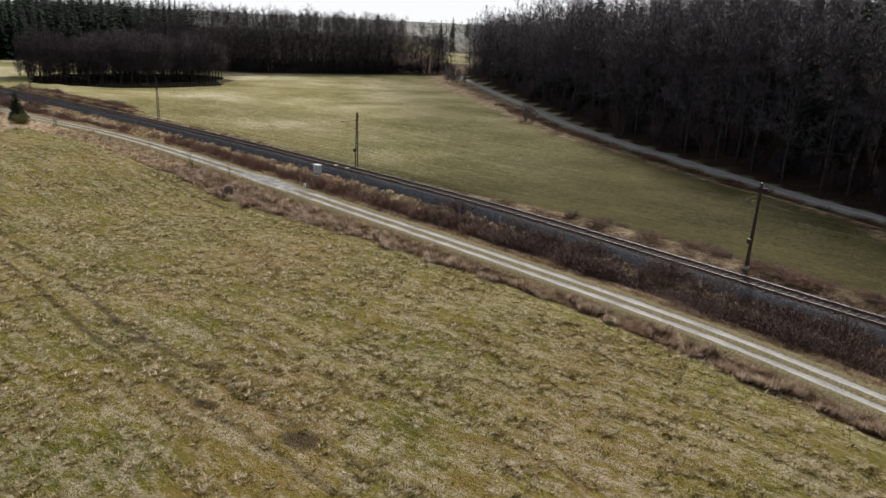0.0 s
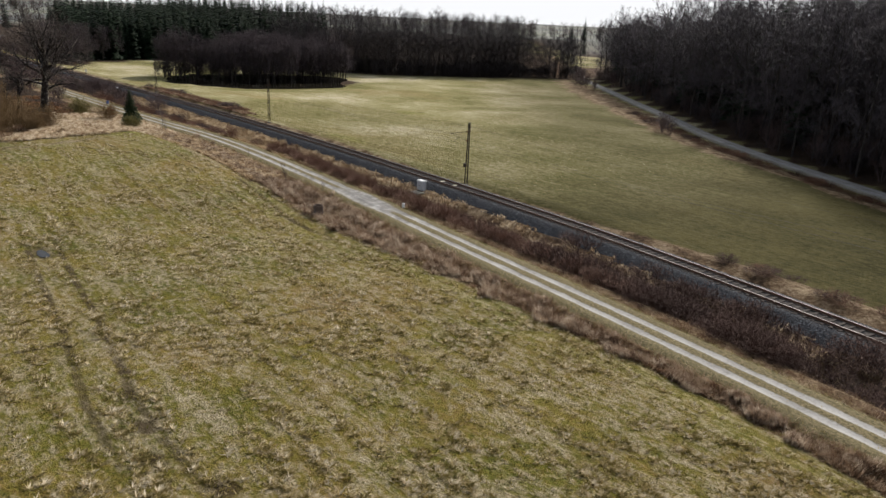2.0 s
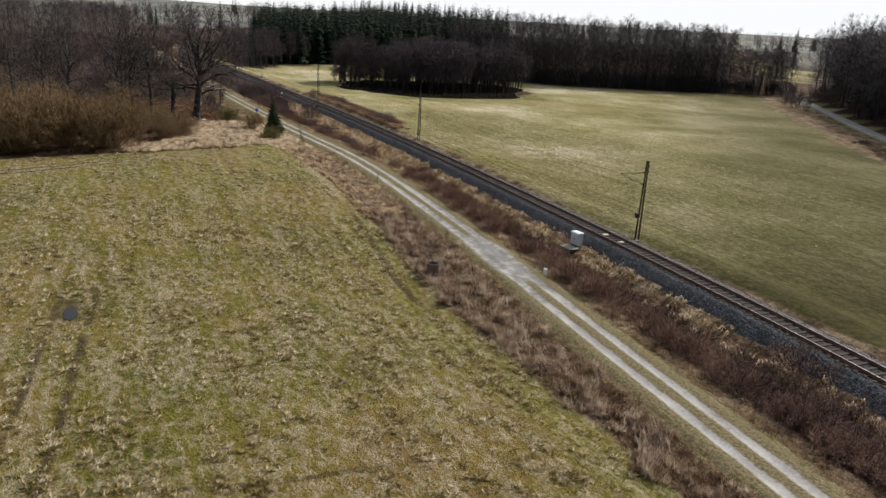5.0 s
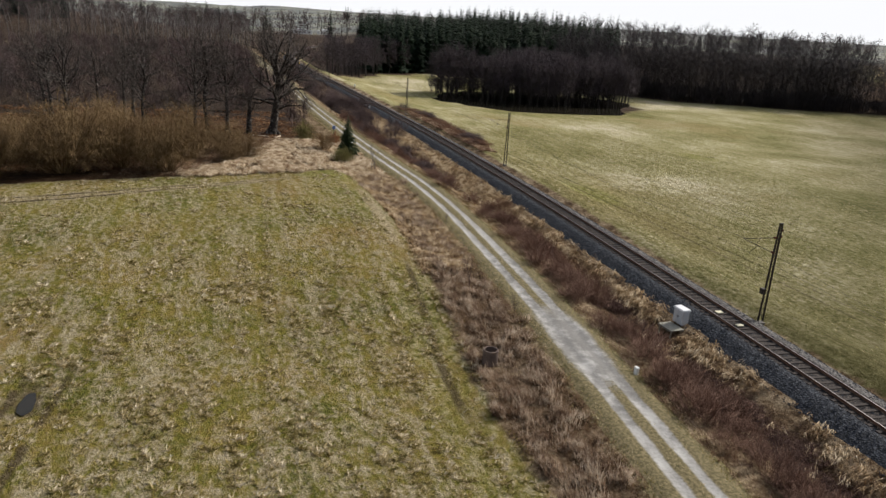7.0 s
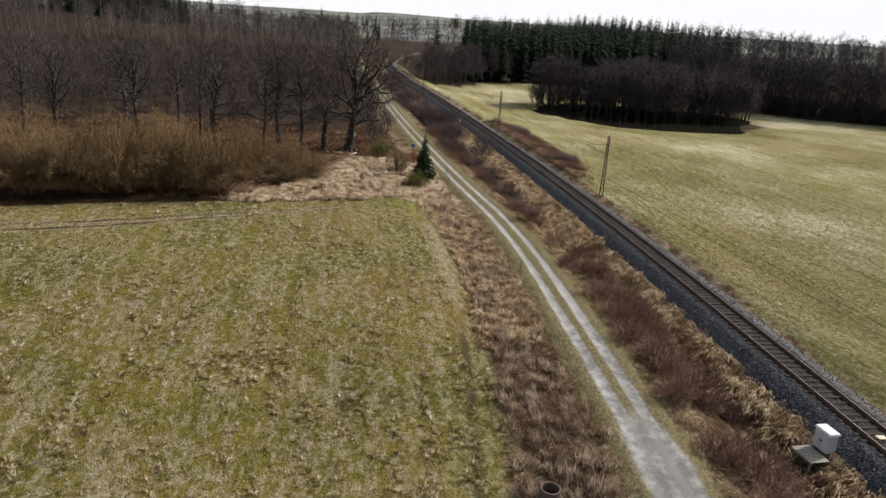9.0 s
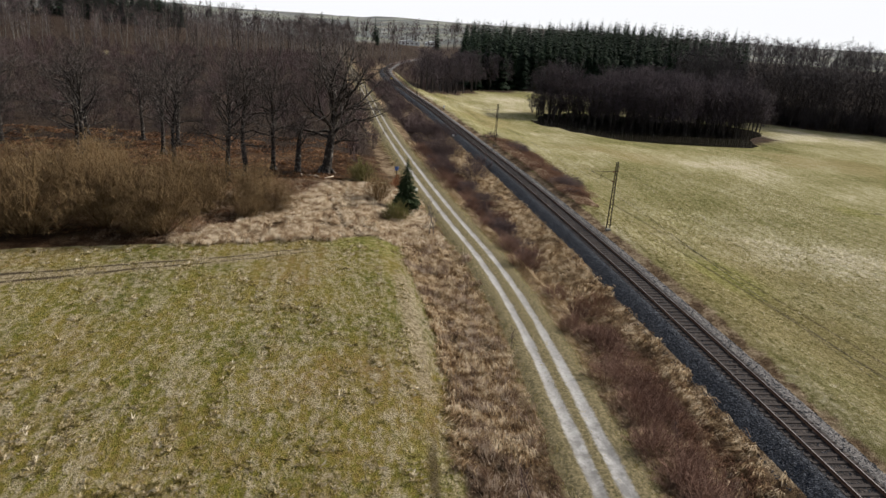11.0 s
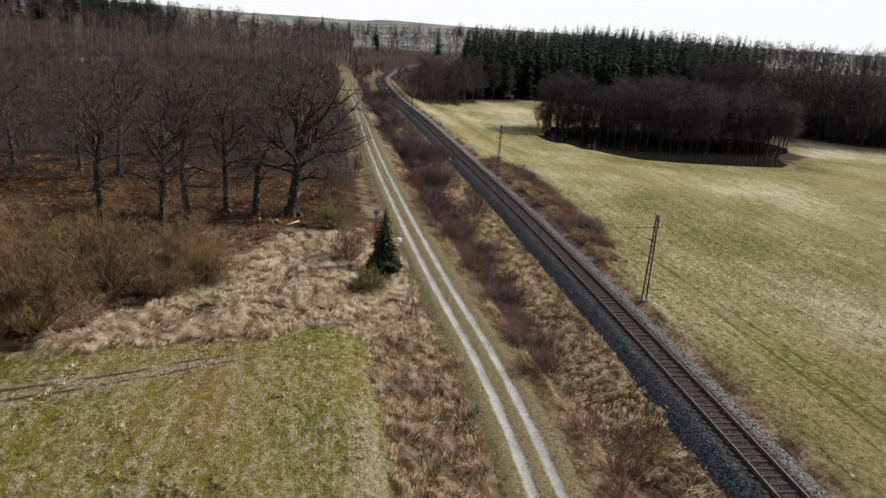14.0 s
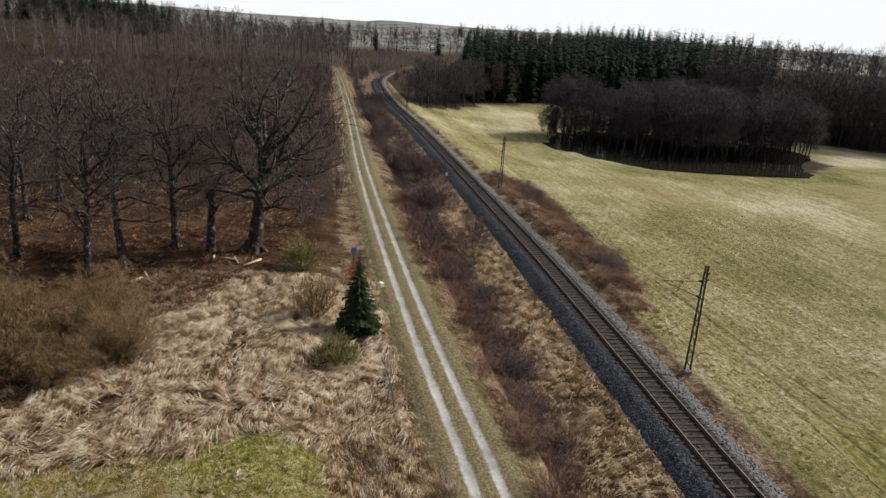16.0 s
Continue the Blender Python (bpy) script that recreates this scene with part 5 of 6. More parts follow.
# young stems at the field edge
sap = [shrub(80 + i, 3.2, 0.5, 1, M["twig_scrub"], (0, 0, 0, 18, 6), 0.9, 0.024, spread=0.5) for i in range(2)]
for i, (x, y, s) in enumerate([(-76.5, 47.2, 1.25), (-70.5, 48.2, 0.8), (-92, 50.2, 0.7), (-64, 55.5, 0.7), (-82, 57.0, 0.8), (-48, 54.0, 0.9), (-58, 55.5, 0.6)]):
    bush("sapling", sap[i % 2], x, y, s, "thin bare sapling among withered weeds", "sapling", "verge saplings")
birch = tree_meshes(oak(90, 3.6, 0.05, 0.3, 7, 0.8, (0, 0, 3, 2, 2), lift=0.2, flare=False, bole=0.86), M["pale_bark"], M["twig_scrub"], 2, 0.6)
plant("birch_sapling", birch, -116.9, 48.7, 1.25, 0.3, "thin white-barked birch sapling by the track", "sapling")
plant("birch_sapling", birch, -117.6, 48.3, 1.0, 2.0, "thin white-barked birch sapling by the track", "sapling")


# conifers
def spruce(seed, height, width, rows, per, mat, fringe=3, taper=0.85, wide=0.34):
    r = random.Random(seed)
    g = Grower(seed)
    g.line(Vector((0, 0, -0.2)), Vector((0, 0, 1)), height * 0.95, height * 0.016, 0.01, 6, 0.0, 0, 0)
    tri = []
    for i in range(rows):
        f = i / rows
        z = height * (0.06 + 0.93 * f + r.uniform(-0.5, 0.5) / rows)
        L = width * 0.5 * (1 - f) ** taper * r.uniform(0.8, 1.1) + 0.05
        n = max(4, int(per * (1 - 0.6 * f)))
        for k in range(n):
            a = 6.2832 * (k + r.random() * 0.8) / n + i
            z = height * min(0.06 + 0.93 * f + r.uniform(-0.7, 0.7) / rows, 0.99)
            l = L * r.uniform(0.65, 1.15)
            c, s = math.cos(a), math.sin(a)
            tip = Vector((c * l, s * l, z - 0.28 * l + r.uniform(-0.1, 0.15) * l))
            root = Vector((0, 0, z))
            side = Vector((-s, c, 0))
            for q in range(fringe):
                u0, u1 = q / fringe, (q + 1.25) / fringe
                w = l * wide * (1 - 0.55 * u0)
                p0, p1 = root.lerp(tip, u0 * 0.92), root.lerp(tip, min(u1, 1.05))
                droop = Vector((0, 0, -0.12 * l))
                tri += [p0, p0.lerp(p1, 0.75) + side * w + droop * r.uniform(0.5, 1.5), p1]
                tri += [p0, p1, p0.lerp(p1, 0.75) - side * w + droop * r.uniform(0.5, 1.5)]
    V = np.array(tri)
    v, f = tubes(g.levels[0], 6)
    return mesh_of("trunk", v, f, M["grey_bark"], True), mesh_of("crown", V, np.arange(len(V)).reshape(-1, 3), mat), (V, np.arange(len(V)).reshape(-1, 3))


young = spruce(5, 6.3, 3.3, 46, 17, M["needle"], 6, 0.95, 0.34)
plant("spruce_tree", young[:2], -127.2, 46.9, 1.0, 0.2, "dark green young spruce standing beside the track", "tree")


# ---- woods ----
def wood_tree(seed, height, trunk_r, clear, limbs, crown, trunk_mat, twig, counts=(0, 0, 5, 4, 0), last=3, thick=2.2, lift=0.1):
    return tree_meshes(oak(seed, height, trunk_r, clear, limbs, crown, counts, last, lift, 0.16, 1.0, True), trunk_mat, twig, 2, thick)


alder = [wood_tree(100 + i, 18.0, 0.23, 0.34, 24, 5.0, M["grey_bark"], M["twig_alder"], (0, 0, 8, 24, 0), thick=2.6, lift=0.02) for i in range(3)]
beech = [wood_tree(110 + i, 25.0, 0.2, 0.28, 19, 5.6, M["grey_bark"], M["twig_dark"], (0, 0, 8, 24, 0), thick=3.0, lift=0.04) for i in range(3)]
hill_beech = [wood_tree(115 + i, 25.0, 0.2, 0.28, 19, 5.6, M["grey_bark"], M["twig_hill"], (0, 0, 8, 24, 0), thick=3.0, lift=0.04) for i in range(3)]
ash = [wood_tree(120 + i, 20.5, 0.17, 0.38, 15, 3.8, M["pale_bark"], M["twig_scrub"], (0, 0, 7, 15, 0), thick=3.0, lift=0.05) for i in range(3)]
pine = [spruce(130 + i, 22.5, 7.4, 34, 10, M["needle_far"], 2, 0.62, 0.5) for i in range(3)]


def wood(name, kinds, places, label, category, group, lo=0.85, hi=1.15):
    for i, (x, y) in enumerate(places):
        k = kinds[rp.randrange(len(kinds))]
        plant(name, k[:2], x, y, rp.uniform(lo, hi), rp.uniform(0, 6.28), label, category, group, rp.uniform(0.92, 1.1))


def strewn(n, fn, gap, seed):
    """Up to n random places, no two nearer than gap."""
    r, out, tries = random.Random(seed), [], 0
    while len(out) < n and tries < n * 30:
        tries += 1
        p = fn(r)
        if p and (glade(*p) < 0.3 or r.random() < 0.06) and all((p[0] - q[0]) ** 2 + (p[1] - q[1]) ** 2 > gap * gap for q in out):
            out.append(p)
    return out


POND_CLUMPS = [(-261.0, 108.5, 7.5, 8.0, 20), (-252.5, 134.0, 18.5, 22.0, 80), (-250.0, 154.0, 12.0, 13.0, 32)]


def pond_alders():
    """Domed clumps of alders: tallest at their middles, lower towards the water's edge."""
    r, done = random.Random(1), []
    for cx, cy, rx, ry, count in POND_CLUMPS:
        for _ in range(count * 14):
            a, k = r.uniform(0, 6.2832), math.sqrt(r.random())
            x, y = cx + rx * k * math.cos(a), cy + ry * k * math.sin(a)
            if count and all((x - u) ** 2 + (y - v) ** 2 > 7.5 for u, v in done):
                done.append((x, y))
                count -= 1
                plant("alder_tree", alder[r.randrange(3)], x, y, (1.08 - 0.30 * k * k) * r.uniform(0.95, 1.05), r.uniform(0, 6.28), "bare dark alder standing in the pond", "tree", "pond alders")


pond_alders()


def right_front(r):
    y = r.uniform(85, 215) if r.random() < 0.55 else r.uniform(70, 330)
    e = 7 + 22 * r.random() ** 1.3
    return (float(road_x(y)) + e / 0.72 * 1.0, y)


hill_places = strewn(215, right_front, 3.4, 2)
wood("beech_tree", hill_beech, [q for q in hill_places if q[1] < 185], "tall bare beech on the wooded hillside", "tree", "hillside beeches", 1.14, 1.42)
wood("beech_tree", hill_beech, [q for q in hill_places if q[1] >= 185], "slim bare beech where the road leaves the meadow", "tree", "hillside beeches", 1.12, 1.4)
front_bushes = strewn(130, lambda r: (lambda y: (float(road_x(y)) + r.uniform(8, 34), y))(r.uniform(95, 330)), 3.4, 22)
for i, (x, y) in enumerate(front_bushes):
    bush("wood_edge_bush", scrub[i % 3], x, y, rp.uniform(0.6, 1.0), "bare understorey bush at the edge of the wood", "bush", "wood edge bushes")
for x, y, s in ((-94, 151, 0.75), (-91, 149, 0.7), (-96, 154, 0.7), (-186, 246, 0.9), (-196, 254, 1.0), (-204, 262, 1.1), (-214, 272, 1.1), (-200, 252, 0.8), (-222, 282, 1.1), (-192, 246, 0.9), (-228, 290, 1.1)):
    bush("roadside_bush", scrub[0], x, y, s, "bare grey bush between meadow and forest road", "bush", "roadside bushes")


def left_scrub(r):
    x, y = r.uniform(-400, -152), r.uniform(-90, 46)
    return (x, y) if y < float(track_y(x)) - 3 and (x < -166 or y > 40) and math.hypot((x + 364) / 20, (y + 50) / 12) > 1 else None


scrub_places = strewn(560, left_scrub, 3.6, 3)
for i, (x, y) in enumerate([q for q in scrub_places if q[0] > -232]):
    bush("scrub_bush", scrub[i % 3], x, y, rp.uniform(0.55, 0.95), "bare purple-brown young scrub", "bush", "woodland scrub", rp.uniform(0.8, 1.1))


def left_far(r):
    y = r.uniform(-230, 46)
    return (float(np.interp(y, [-230, -75, -40, 9, 46], [-345, -372, -388, -420, -455])) - 45 * r.random(), y)


wood("ash_tree", ash, strewn(150, left_far, 4.2, 4), "slim pale-stemmed bare ash in the wood", "tree", "distant ashes")
wood("spruce_tree", [p[:2] for p in pine], strewn(70, lambda r: (lambda y: (-np.interp(y, [96, 130, 138, 190], [338, 350, 350, 300]) - r.uniform(0, 34), y))(r.uniform(96, 186)), 4.5, 5), "dark green tall spruce at the meadow's end", "tree", "plantation spruces", 0.92, 1.06)
wood("alder_tree", alder, strewn(34, lambda r: (lambda y: (-np.interp(y, [68, 74, 84, 98, 115], [288, 292, 310, 332, 345]) + r.uniform(-16, 0), y))(r.uniform(69, 112)), 4.0, 6), "bare grey alder at the meadow's edge", "tree", "meadow edge alders", 0.75, 1.0)


def far_edge(r):
    y = r.uniform(172, 330)
    return (-float(np.interp(y, [170, 190, 210, 241, 290, 310, 340], [296, 266, 256, 242, 232, 238, 265])) - 34 * r.random() ** 1.3, y)


far_places = strewn(190, far_edge, 3.3, 7)
wood("beech_tree", beech, far_places[:84], "tall bare beech behind the meadow", "tree", "meadow beeches", 0.8, 1.12)


def woods_stuff(name, protos, places, seed, label, lo, hi):
    """Far woods: many trees in one mesh."""
    r = np.random.RandomState(seed)
    V, F, S, o = [], [], [], 0
    mats = []
    data = []
    for me_list in protos:
        vs, fs, ss, oo = [], [], [], 0
        for me in me_list:
            v = np.empty(len(me.vertices) * 3, dtype=np.float32)
            me.vertices.foreach_get("co", v)
            k = np.array([(*p.vertices, p.vertices[-1])[:4] for p in me.polygons], dtype=np.int32)
            sl = np.empty(len(me.polygons), dtype=np.int32)
            me.polygons.foreach_get("material_index", sl)
            for m_ in me.materials:
                if m_ not in mats:
                    mats.append(m_)
            lut = np.array([mats.index(m_) for m_ in me.materials])
            vs.append(v.reshape(-1, 3))
            fs.append(k + oo)
            ss.append(lut[sl])
            oo += len(vs[-1])
        data.append((np.concatenate(vs), np.concatenate(fs), np.concatenate(ss)))
    for x, y in places:
        v, f, s = data[r.randint(len(data))]
        a, k = r.uniform(0, 6.283), r.uniform(lo, hi)
        c, d = math.cos(a) * k, math.sin(a) * k
        V.append(np.stack([x + v[:, 0] * c - v[:, 1] * d, y + v[:, 0] * d + v[:, 1] * c, float(ground_z(x, y)) + v[:, 2] * k * r.uniform(0.92, 1.08)], 1))
        F.append(f + o)
        S.append(s)
        o += len(v)
    V, F, S = np.concatenate(V), np.concatenate(F), np.concatenate(S)
    me = mixed_mesh(name, V, F, mats, S)
    tagged(attach(name, me), label, "woods", kind="stuff")


thin_beech = [wood_tree(140 + i, 23.0, 0.2, 0.33, 13, 4.4, M["grey_bark"], M["twig_dark"], (0, 0, 6, 8, 0), thick=8.0) for i in range(2)]
thin_pine = [spruce(150 + i, 22.5, 7.6, 26, 8, M["needle_far"], 1, 0.62, 0.6) for i in range(2)]
thin_ash = [wood_tree(160 + i, 20.0, 0.17, 0.4, 12, 3.8, M["pale_bark"], M["twig_scrub"], (0, 0, 6, 8, 0), thick=8.0) for i in range(2)]


thin_hill = [wood_tree(145 + i, 23.0, 0.2, 0.33, 13, 4.4, M["grey_bark"], M["twig_hill"], (0, 0, 6, 8, 0), thick=8.0) for i in range(2)]


def hill(r):
    y = r.uniform(60, 210) if r.random() < 0.6 else r.uniform(20, 310)
    return (float(road_x(y)) + (14 + 100 * r.random() ** 1.4) / 0.72, y)


def back_mid(r):
    x, y = r.uniform(-640, -310), r.uniform(195, 560)
    return (x, y)


woods_stuff("hillside_wood", thin_hill + [p[:2] for p in thin_pine[:1]], strewn(640, hill, 4.0, 31), 1, "bare beech and spruce wood on the hill", 0.95, 1.25)
woods_stuff("distant_bare_wood", thin_beech + thin_ash, strewn(420, lambda r: (lambda x: (x, r.uniform(-90 + 0.55 * (x + 300), 56)))(r.uniform(-700, -450)), 7.0, 32), 2, "distant bare woodland", 0.8, 1.05)
woods_stuff("distant_mixed_wood", thin_beech, strewn(360, back_mid, 7.0, 33), 3, "distant bare woodland behind the meadow", 0.85, 1.15)
woods_stuff("spruce_plantation", [p[:2] for p in thin_pine], strewn(360, lambda r: (lambda x: (x, r.uniform(50 + 0.17 * (-83 - x), 240)))(r.uniform(-560, -372)), 5.0, 34), 4, "dark spruce plantation", 0.98, 1.16)
far_beech = [wood_tree(170 + i, 21.0, 0.3, 0.2, 12, 6.0, M["grey_bark"], M["twig_scrub"], (0, 0, 5, 4, 0), thick=26.0) for i in range(2)]
woods_stuff("far_horizon_wood", [thin_pine[0][:2]] + far_beech * 6, strewn(860, lambda r: (-60 - math.sin(a_) * d_, math.cos(a_) * d_) if (a_ := radians(r.uniform(22, 134))) is not None and (d_ := r.uniform(640, 1500)) else None, 10.0, 35), 5, "woods on the horizon", 0.8, 1.3)

woods_stuff("far_pine_wood", [p[:2] for p in thin_pine], strewn(90, lambda r: (r.uniform(-700, -560), r.uniform(-165, -75)), 6.0, 36), 6, "dark pines on the far wooded hill", 0.85, 1.1)


# understorey that closes the wood edges
shade = [shrub(180 + i, 5.5, 5.0, 14, M["twig_dark"], (0, 0, 0, 9, 10), 3.2, 0.04) for i in range(2)]
woods_stuff("far_understorey", shade, strewn(230, far_edge, 2.2, 41), 8, "dark bare understorey behind the meadow", 0.9, 1.6)
woods_stuff("meadow_end_wood", beech, far_places[84:], 9, "bare beech wood behind the meadow", 0.8, 1.12)
for i, (x, y) in enumerate(strewn(90, lambda r: (lambda y: (float(road_x(y)) + r.uniform(9, 40), y))(r.uniform(80, 240)), 3.5, 42)):
    bush("wood_edge_bush", shade[i % 2], x, y, rp.uniform(0.8, 1.3), "dark bare understorey bush at the edge of the wood", "bush", "wood edge bushes")


def beyond(r):
    x, y = r.uniform(-440, -290), r.uniform(15, 78)
    if abs(y - float(track_y(x))) < 4 or abs(y - float(rail_y(x))) < 6:
        return None
    return (x, y)


woods_stuff("distant_scrub", scrub, [q for q in scrub_places if q[0] <= -232] + strewn(110, beyond, 4.0, 43), 7, "distant bare purple-brown scrub", 0.5, 0.9)
wood("ash_tree", ash, strewn(40, lambda r: (r.uniform(-520, -435), r.uniform(20, 80)), 6.0, 44), "slim pale-stemmed bare ash in the wood", "tree", "distant ashes", 0.6, 0.9)

for i, (x, y) in enumerate(strewn(80, lambda r: (-264 + r.uniform(-9, 10), r.uniform(102, 172)), 3.0, 45)):
    bush("alder_bush", shade[i % 2], x, y, rp.uniform(0.7, 1.1), "dark bare alder bush behind the pond", "bush", "pond bushes", 1.3)

# ---- grass ----
def blades(name, x, y, per, h, wide, lean, mat, label, seed, wind=(0.0, 0.0)):
    """Tufts of bent blades, two triangles and a tip each, in one mesh."""
    r = np.random.RandomState(seed)
    x, y = np.repeat(x, per), np.repeat(y, per)
    n = len(x)
    h = np.repeat(np.broadcast_to(h, (n // per,)), per) * r.uniform(0.55, 1.15, n)
    x, y = x + r.normal(0, 0.11, n), y + r.normal(0, 0.11, n)
    z = np.maximum(ground_z(x, y), np.where(np.abs(y - track_y(x)) < 1.9, track_z(x) + 0.06, -99)) - 0.02
    a = r.uniform(0, 6.283, n)
    l = lean * r.uniform(0.3, 1.2, n) * h
    swirl = math.atan2(wind[1], wind[0]) + 1.3 * wave_noise(x, y, 6, seed + 70)
    force = math.hypot(*wind)
    dx, dy = np.cos(a) * l + force * np.cos(swirl) * h, np.sin(a) * l + force * np.sin(swirl) * h
    b = a + 1.571 + r.normal(0, 0.4, n)
    wx, wy = np.cos(b) * wide * 0.5, np.sin(b) * wide * 0.5
    V = np.stack([np.stack([x - wx, y - wy, z], 1), np.stack([x + wx, y + wy, z], 1), np.stack([x + dx, y + dy, z + h * (1 - 0.25 * lean)], 1)], 1).reshape(-1, 3)
    F = np.arange(n * 3).reshape(-1, 3)
    tagged(attach(name, mesh_of(name, V, F, mat)), label, "grass", kind="stuff")


rg = np.random.RandomState(9)


def tussocks(name, x, y, per, h, r_, mat, label, seed, wide=(0.025, 0.05)):
    """Clumps of blades that fall outwards, one triangle each."""
    r = np.random.RandomState(seed)
    k = r.uniform(0.6, 1.35, len(x))
    x, y, k = np.repeat(x, per), np.repeat(y, per), np.repeat(k, per)
    n = len(x)
    a = r.uniform(0, 6.283, n)
    q = r.uniform(0.0, 0.45, n) * r_ * k
    z = ground_z(x, y)
    ca, sa = np.cos(a), np.sin(a)
    l = r_ * k * r.uniform(0.7, 1.3, n)
    w = r.uniform(*wide, n) * k
    hh = h * k * r.uniform(0.5, 1.1, n)
    bx, by = x + ca * q, y + sa * q
    V = np.stack([np.stack([bx - sa * w, by + ca * w, z - 0.02 + hh * 0.35], 1), np.stack([bx + sa * w, by - ca * w, z - 0.02 + hh * 0.1], 1),
                  np.stack([bx + ca * l, by + sa * l, z + hh * r.uniform(0.3, 1.0, n)], 1)], 1).reshape(-1, 3)
    tagged(attach(name, mesh_of(name, V, np.arange(n * 3).reshape(-1, 3), mat)), label, "grass", kind="stuff")


def locks(name, x, y, per, length, h, mat, label, seed, heading, wander=0.9, wide=0.03):
    """Locks of long grass laid over by the wind: each arches up from its root and falls one way."""
    r = np.random.RandomState(seed)
    m = len(x)
    way = heading + wander * wave_noise(x, y, 7, seed + 40) + r.normal(0, 0.35, m)
    k = r.uniform(0.6, 1.3, m)
    x, y, way, k = (np.repeat(v, per) for v in (x, y, way, k))
    n = m * per
    a = way + r.normal(0, 0.28, n)
    x, y = x + r.normal(0, 0.16, n) * k, y + r.normal(0, 0.16, n) * k
    z = ground_z(x, y) - 0.02
    L, H, w = length * k * r.uniform(0.6, 1.15, n), h * k * r.uniform(0.6, 1.15, n), wide * 0.5 * r.uniform(0.6, 1.3, n)
    c, d = np.cos(a), np.sin(a)
    ex, ey = x + c * L, y + d * L
    V = np.stack([np.stack([x - d * w, y + c * w, z], 1), np.stack([x + d * w, y - c * w, z], 1),
                  np.stack([x + c * L * 0.45 + d * w, y + d * L * 0.45 - c * w, z + H], 1), np.stack([x + c * L * 0.45 - d * w, y + d * L * 0.45 + c * w, z + H], 1),
                  np.stack([ex, ey, z + H * r.uniform(0.15, 0.6, n)], 1)], 1).reshape(-1, 3)
    b = np.arange(n)[:, None] * 5
    F = np.concatenate([np.concatenate([b, b + 1, b + 2, b + 3], 1), np.concatenate([b + 3, b + 2, b + 4, b + 4], 1)])
    tagged(attach(name, mixed_mesh(name, V, F, [mat])), label, "grass", kind="stuff")


def field_tufts(n, low):
    x, y = rg.uniform(-116, 4, n), rg.uniform(-2, 48, n)
    ok = (y < edge_y(x) + 0.5 + 1.3 * wave_noise(x, y, 3.2, 54)) & (x > field_end_x(y) + 0.3)
    dens = low + 0.62 * wave_noise(x * 0.10, y, 1.7, 51) + 0.40 * wave_noise(x, y, 2.2, 53) + 0.30 * wave_noise(x, y, 9, 52) - 0.42 * sstep(-x, 70, 100)
    ok &= (rg.rand(n) < dens) & (np.hypot((x + 64.9) / 2.0, (y - 20.2) / 1.0) > 1)
    return x[ok], y[ok]


fx, fy = field_tufts(120000, 0.10)
tussocks("field_tussocks", fx, fy, 11, 0.22, 0.21, M["field_straw"], "pale straw tussocks in the field grass", 1, (0.013, 0.027))
fx, fy = field_tufts(60000, 0.75)
blades("field_grass", fx, fy, 4, 0.17, 0.07, 1.1, M["field_green"], "short green field grass", 6)

n = 62000
x = rg.uniform(-176, 2, n)
u = rg.rand(n) ** 1.25
y = rail_y(x) + 4.4 + u * 48
ok = (np.hypot((x + 113) / 8, (y - 78) / 4) > 0.9) & (rg.rand(n) < (0.72 + 0.4 * wave_noise(x * 0.3, y, 3, 55)) * np.interp(x, [-112, -82, -62], [1.0, 0.3, 0.0]))
tussocks("meadow_tussocks", x[ok], y[ok], 6, 0.10, 0.2, M["meadow_grass"], "short yellow-green meadow grass", 2, (0.026, 0.05))

# dead bracken and leaves under the oaks
n = 9000
x, y = rg.uniform(-172, -112, n), rg.uniform(-12, 43, n)
ok = (x < field_end_x(y) - 1.5) & (rg.rand(n) < 0.5 + 0.5 * wave_noise(x, y, 9, 57)) & (y < 27.5 + 0.46 * (-112 - x) + 1.2 * wave_noise(x, y, 5, 58))
tussocks("dead_bracken", x[ok], y[ok], 9, 0.35, 0.45, M["bracken"], "red-brown dead bracken under the trees", 9, (0.02, 0.05))

# tall withered grass: both verges, the railway bank, the clearing
n = 32000
x = rg.uniform(-180, 4, n)
e, t, r_ = edge_y(x), track_y(x), rail_y(x)
u = rg.rand(n)
ys = np.where(rg.rand(n) < 0.5, e + 0.2 + u * (t - 2.3 - e), t + 2.2 + u * (r_ - 3.6 - t - 2.2))
ok = ((x > -114) | (ys > t)) & ((x < -88) | (ys < t + np.interp(x, [-88, -62], [0.42, 0.26]) * (r_ - t)) | (rg.rand(n) < 0.15))
hh = 0.38 + 0.28 * np.clip(wave_noise(x, ys, 7, 61), -0.6, 1)
near = ok & (x > -86)
blades("verge_grass", x[near], ys[near], 7, hh[near], 0.032, 0.7, M["weed"], "tall grey-brown withered grass beside the track", 13, (0.2, -0.4))
ok &= x <= -86
blades("bank_grass", x[ok], ys[ok], 9, hh[ok], 0.03, 0.9, M["straw"], "tall pale withered grass on the banks", 3, (0.3, -0.7))
n = 13000
x = rg.uniform(-114, 2, n)
e, t = edge_y(x), track_y(x)
y = e + 0.3 + 0.9 * wave_noise(x, e, 4, 59) + rg.rand(n) * np.maximum(t - 3.0 - e, 0.3)
ok = rg.rand(n) < np.interp(x, [-100, -84], [-0.05, 0.0]) + 0.42 + 0.75 * wave_noise(x, y, 2.2, 64)
x, y = x[ok], y[ok]
blades("verge_weeds", x, y, 8, 0.66 + 0.26 * wave_noise(x, y, 4, 63), 0.05, 0.5, M["pale_weed"], "clumps of tall pale withered weeds on the track verge", 4, (0.1, -0.25))
n = 15000
x, y = rg.uniform(-141, -110, n), rg.uniform(22, 49.5, n)
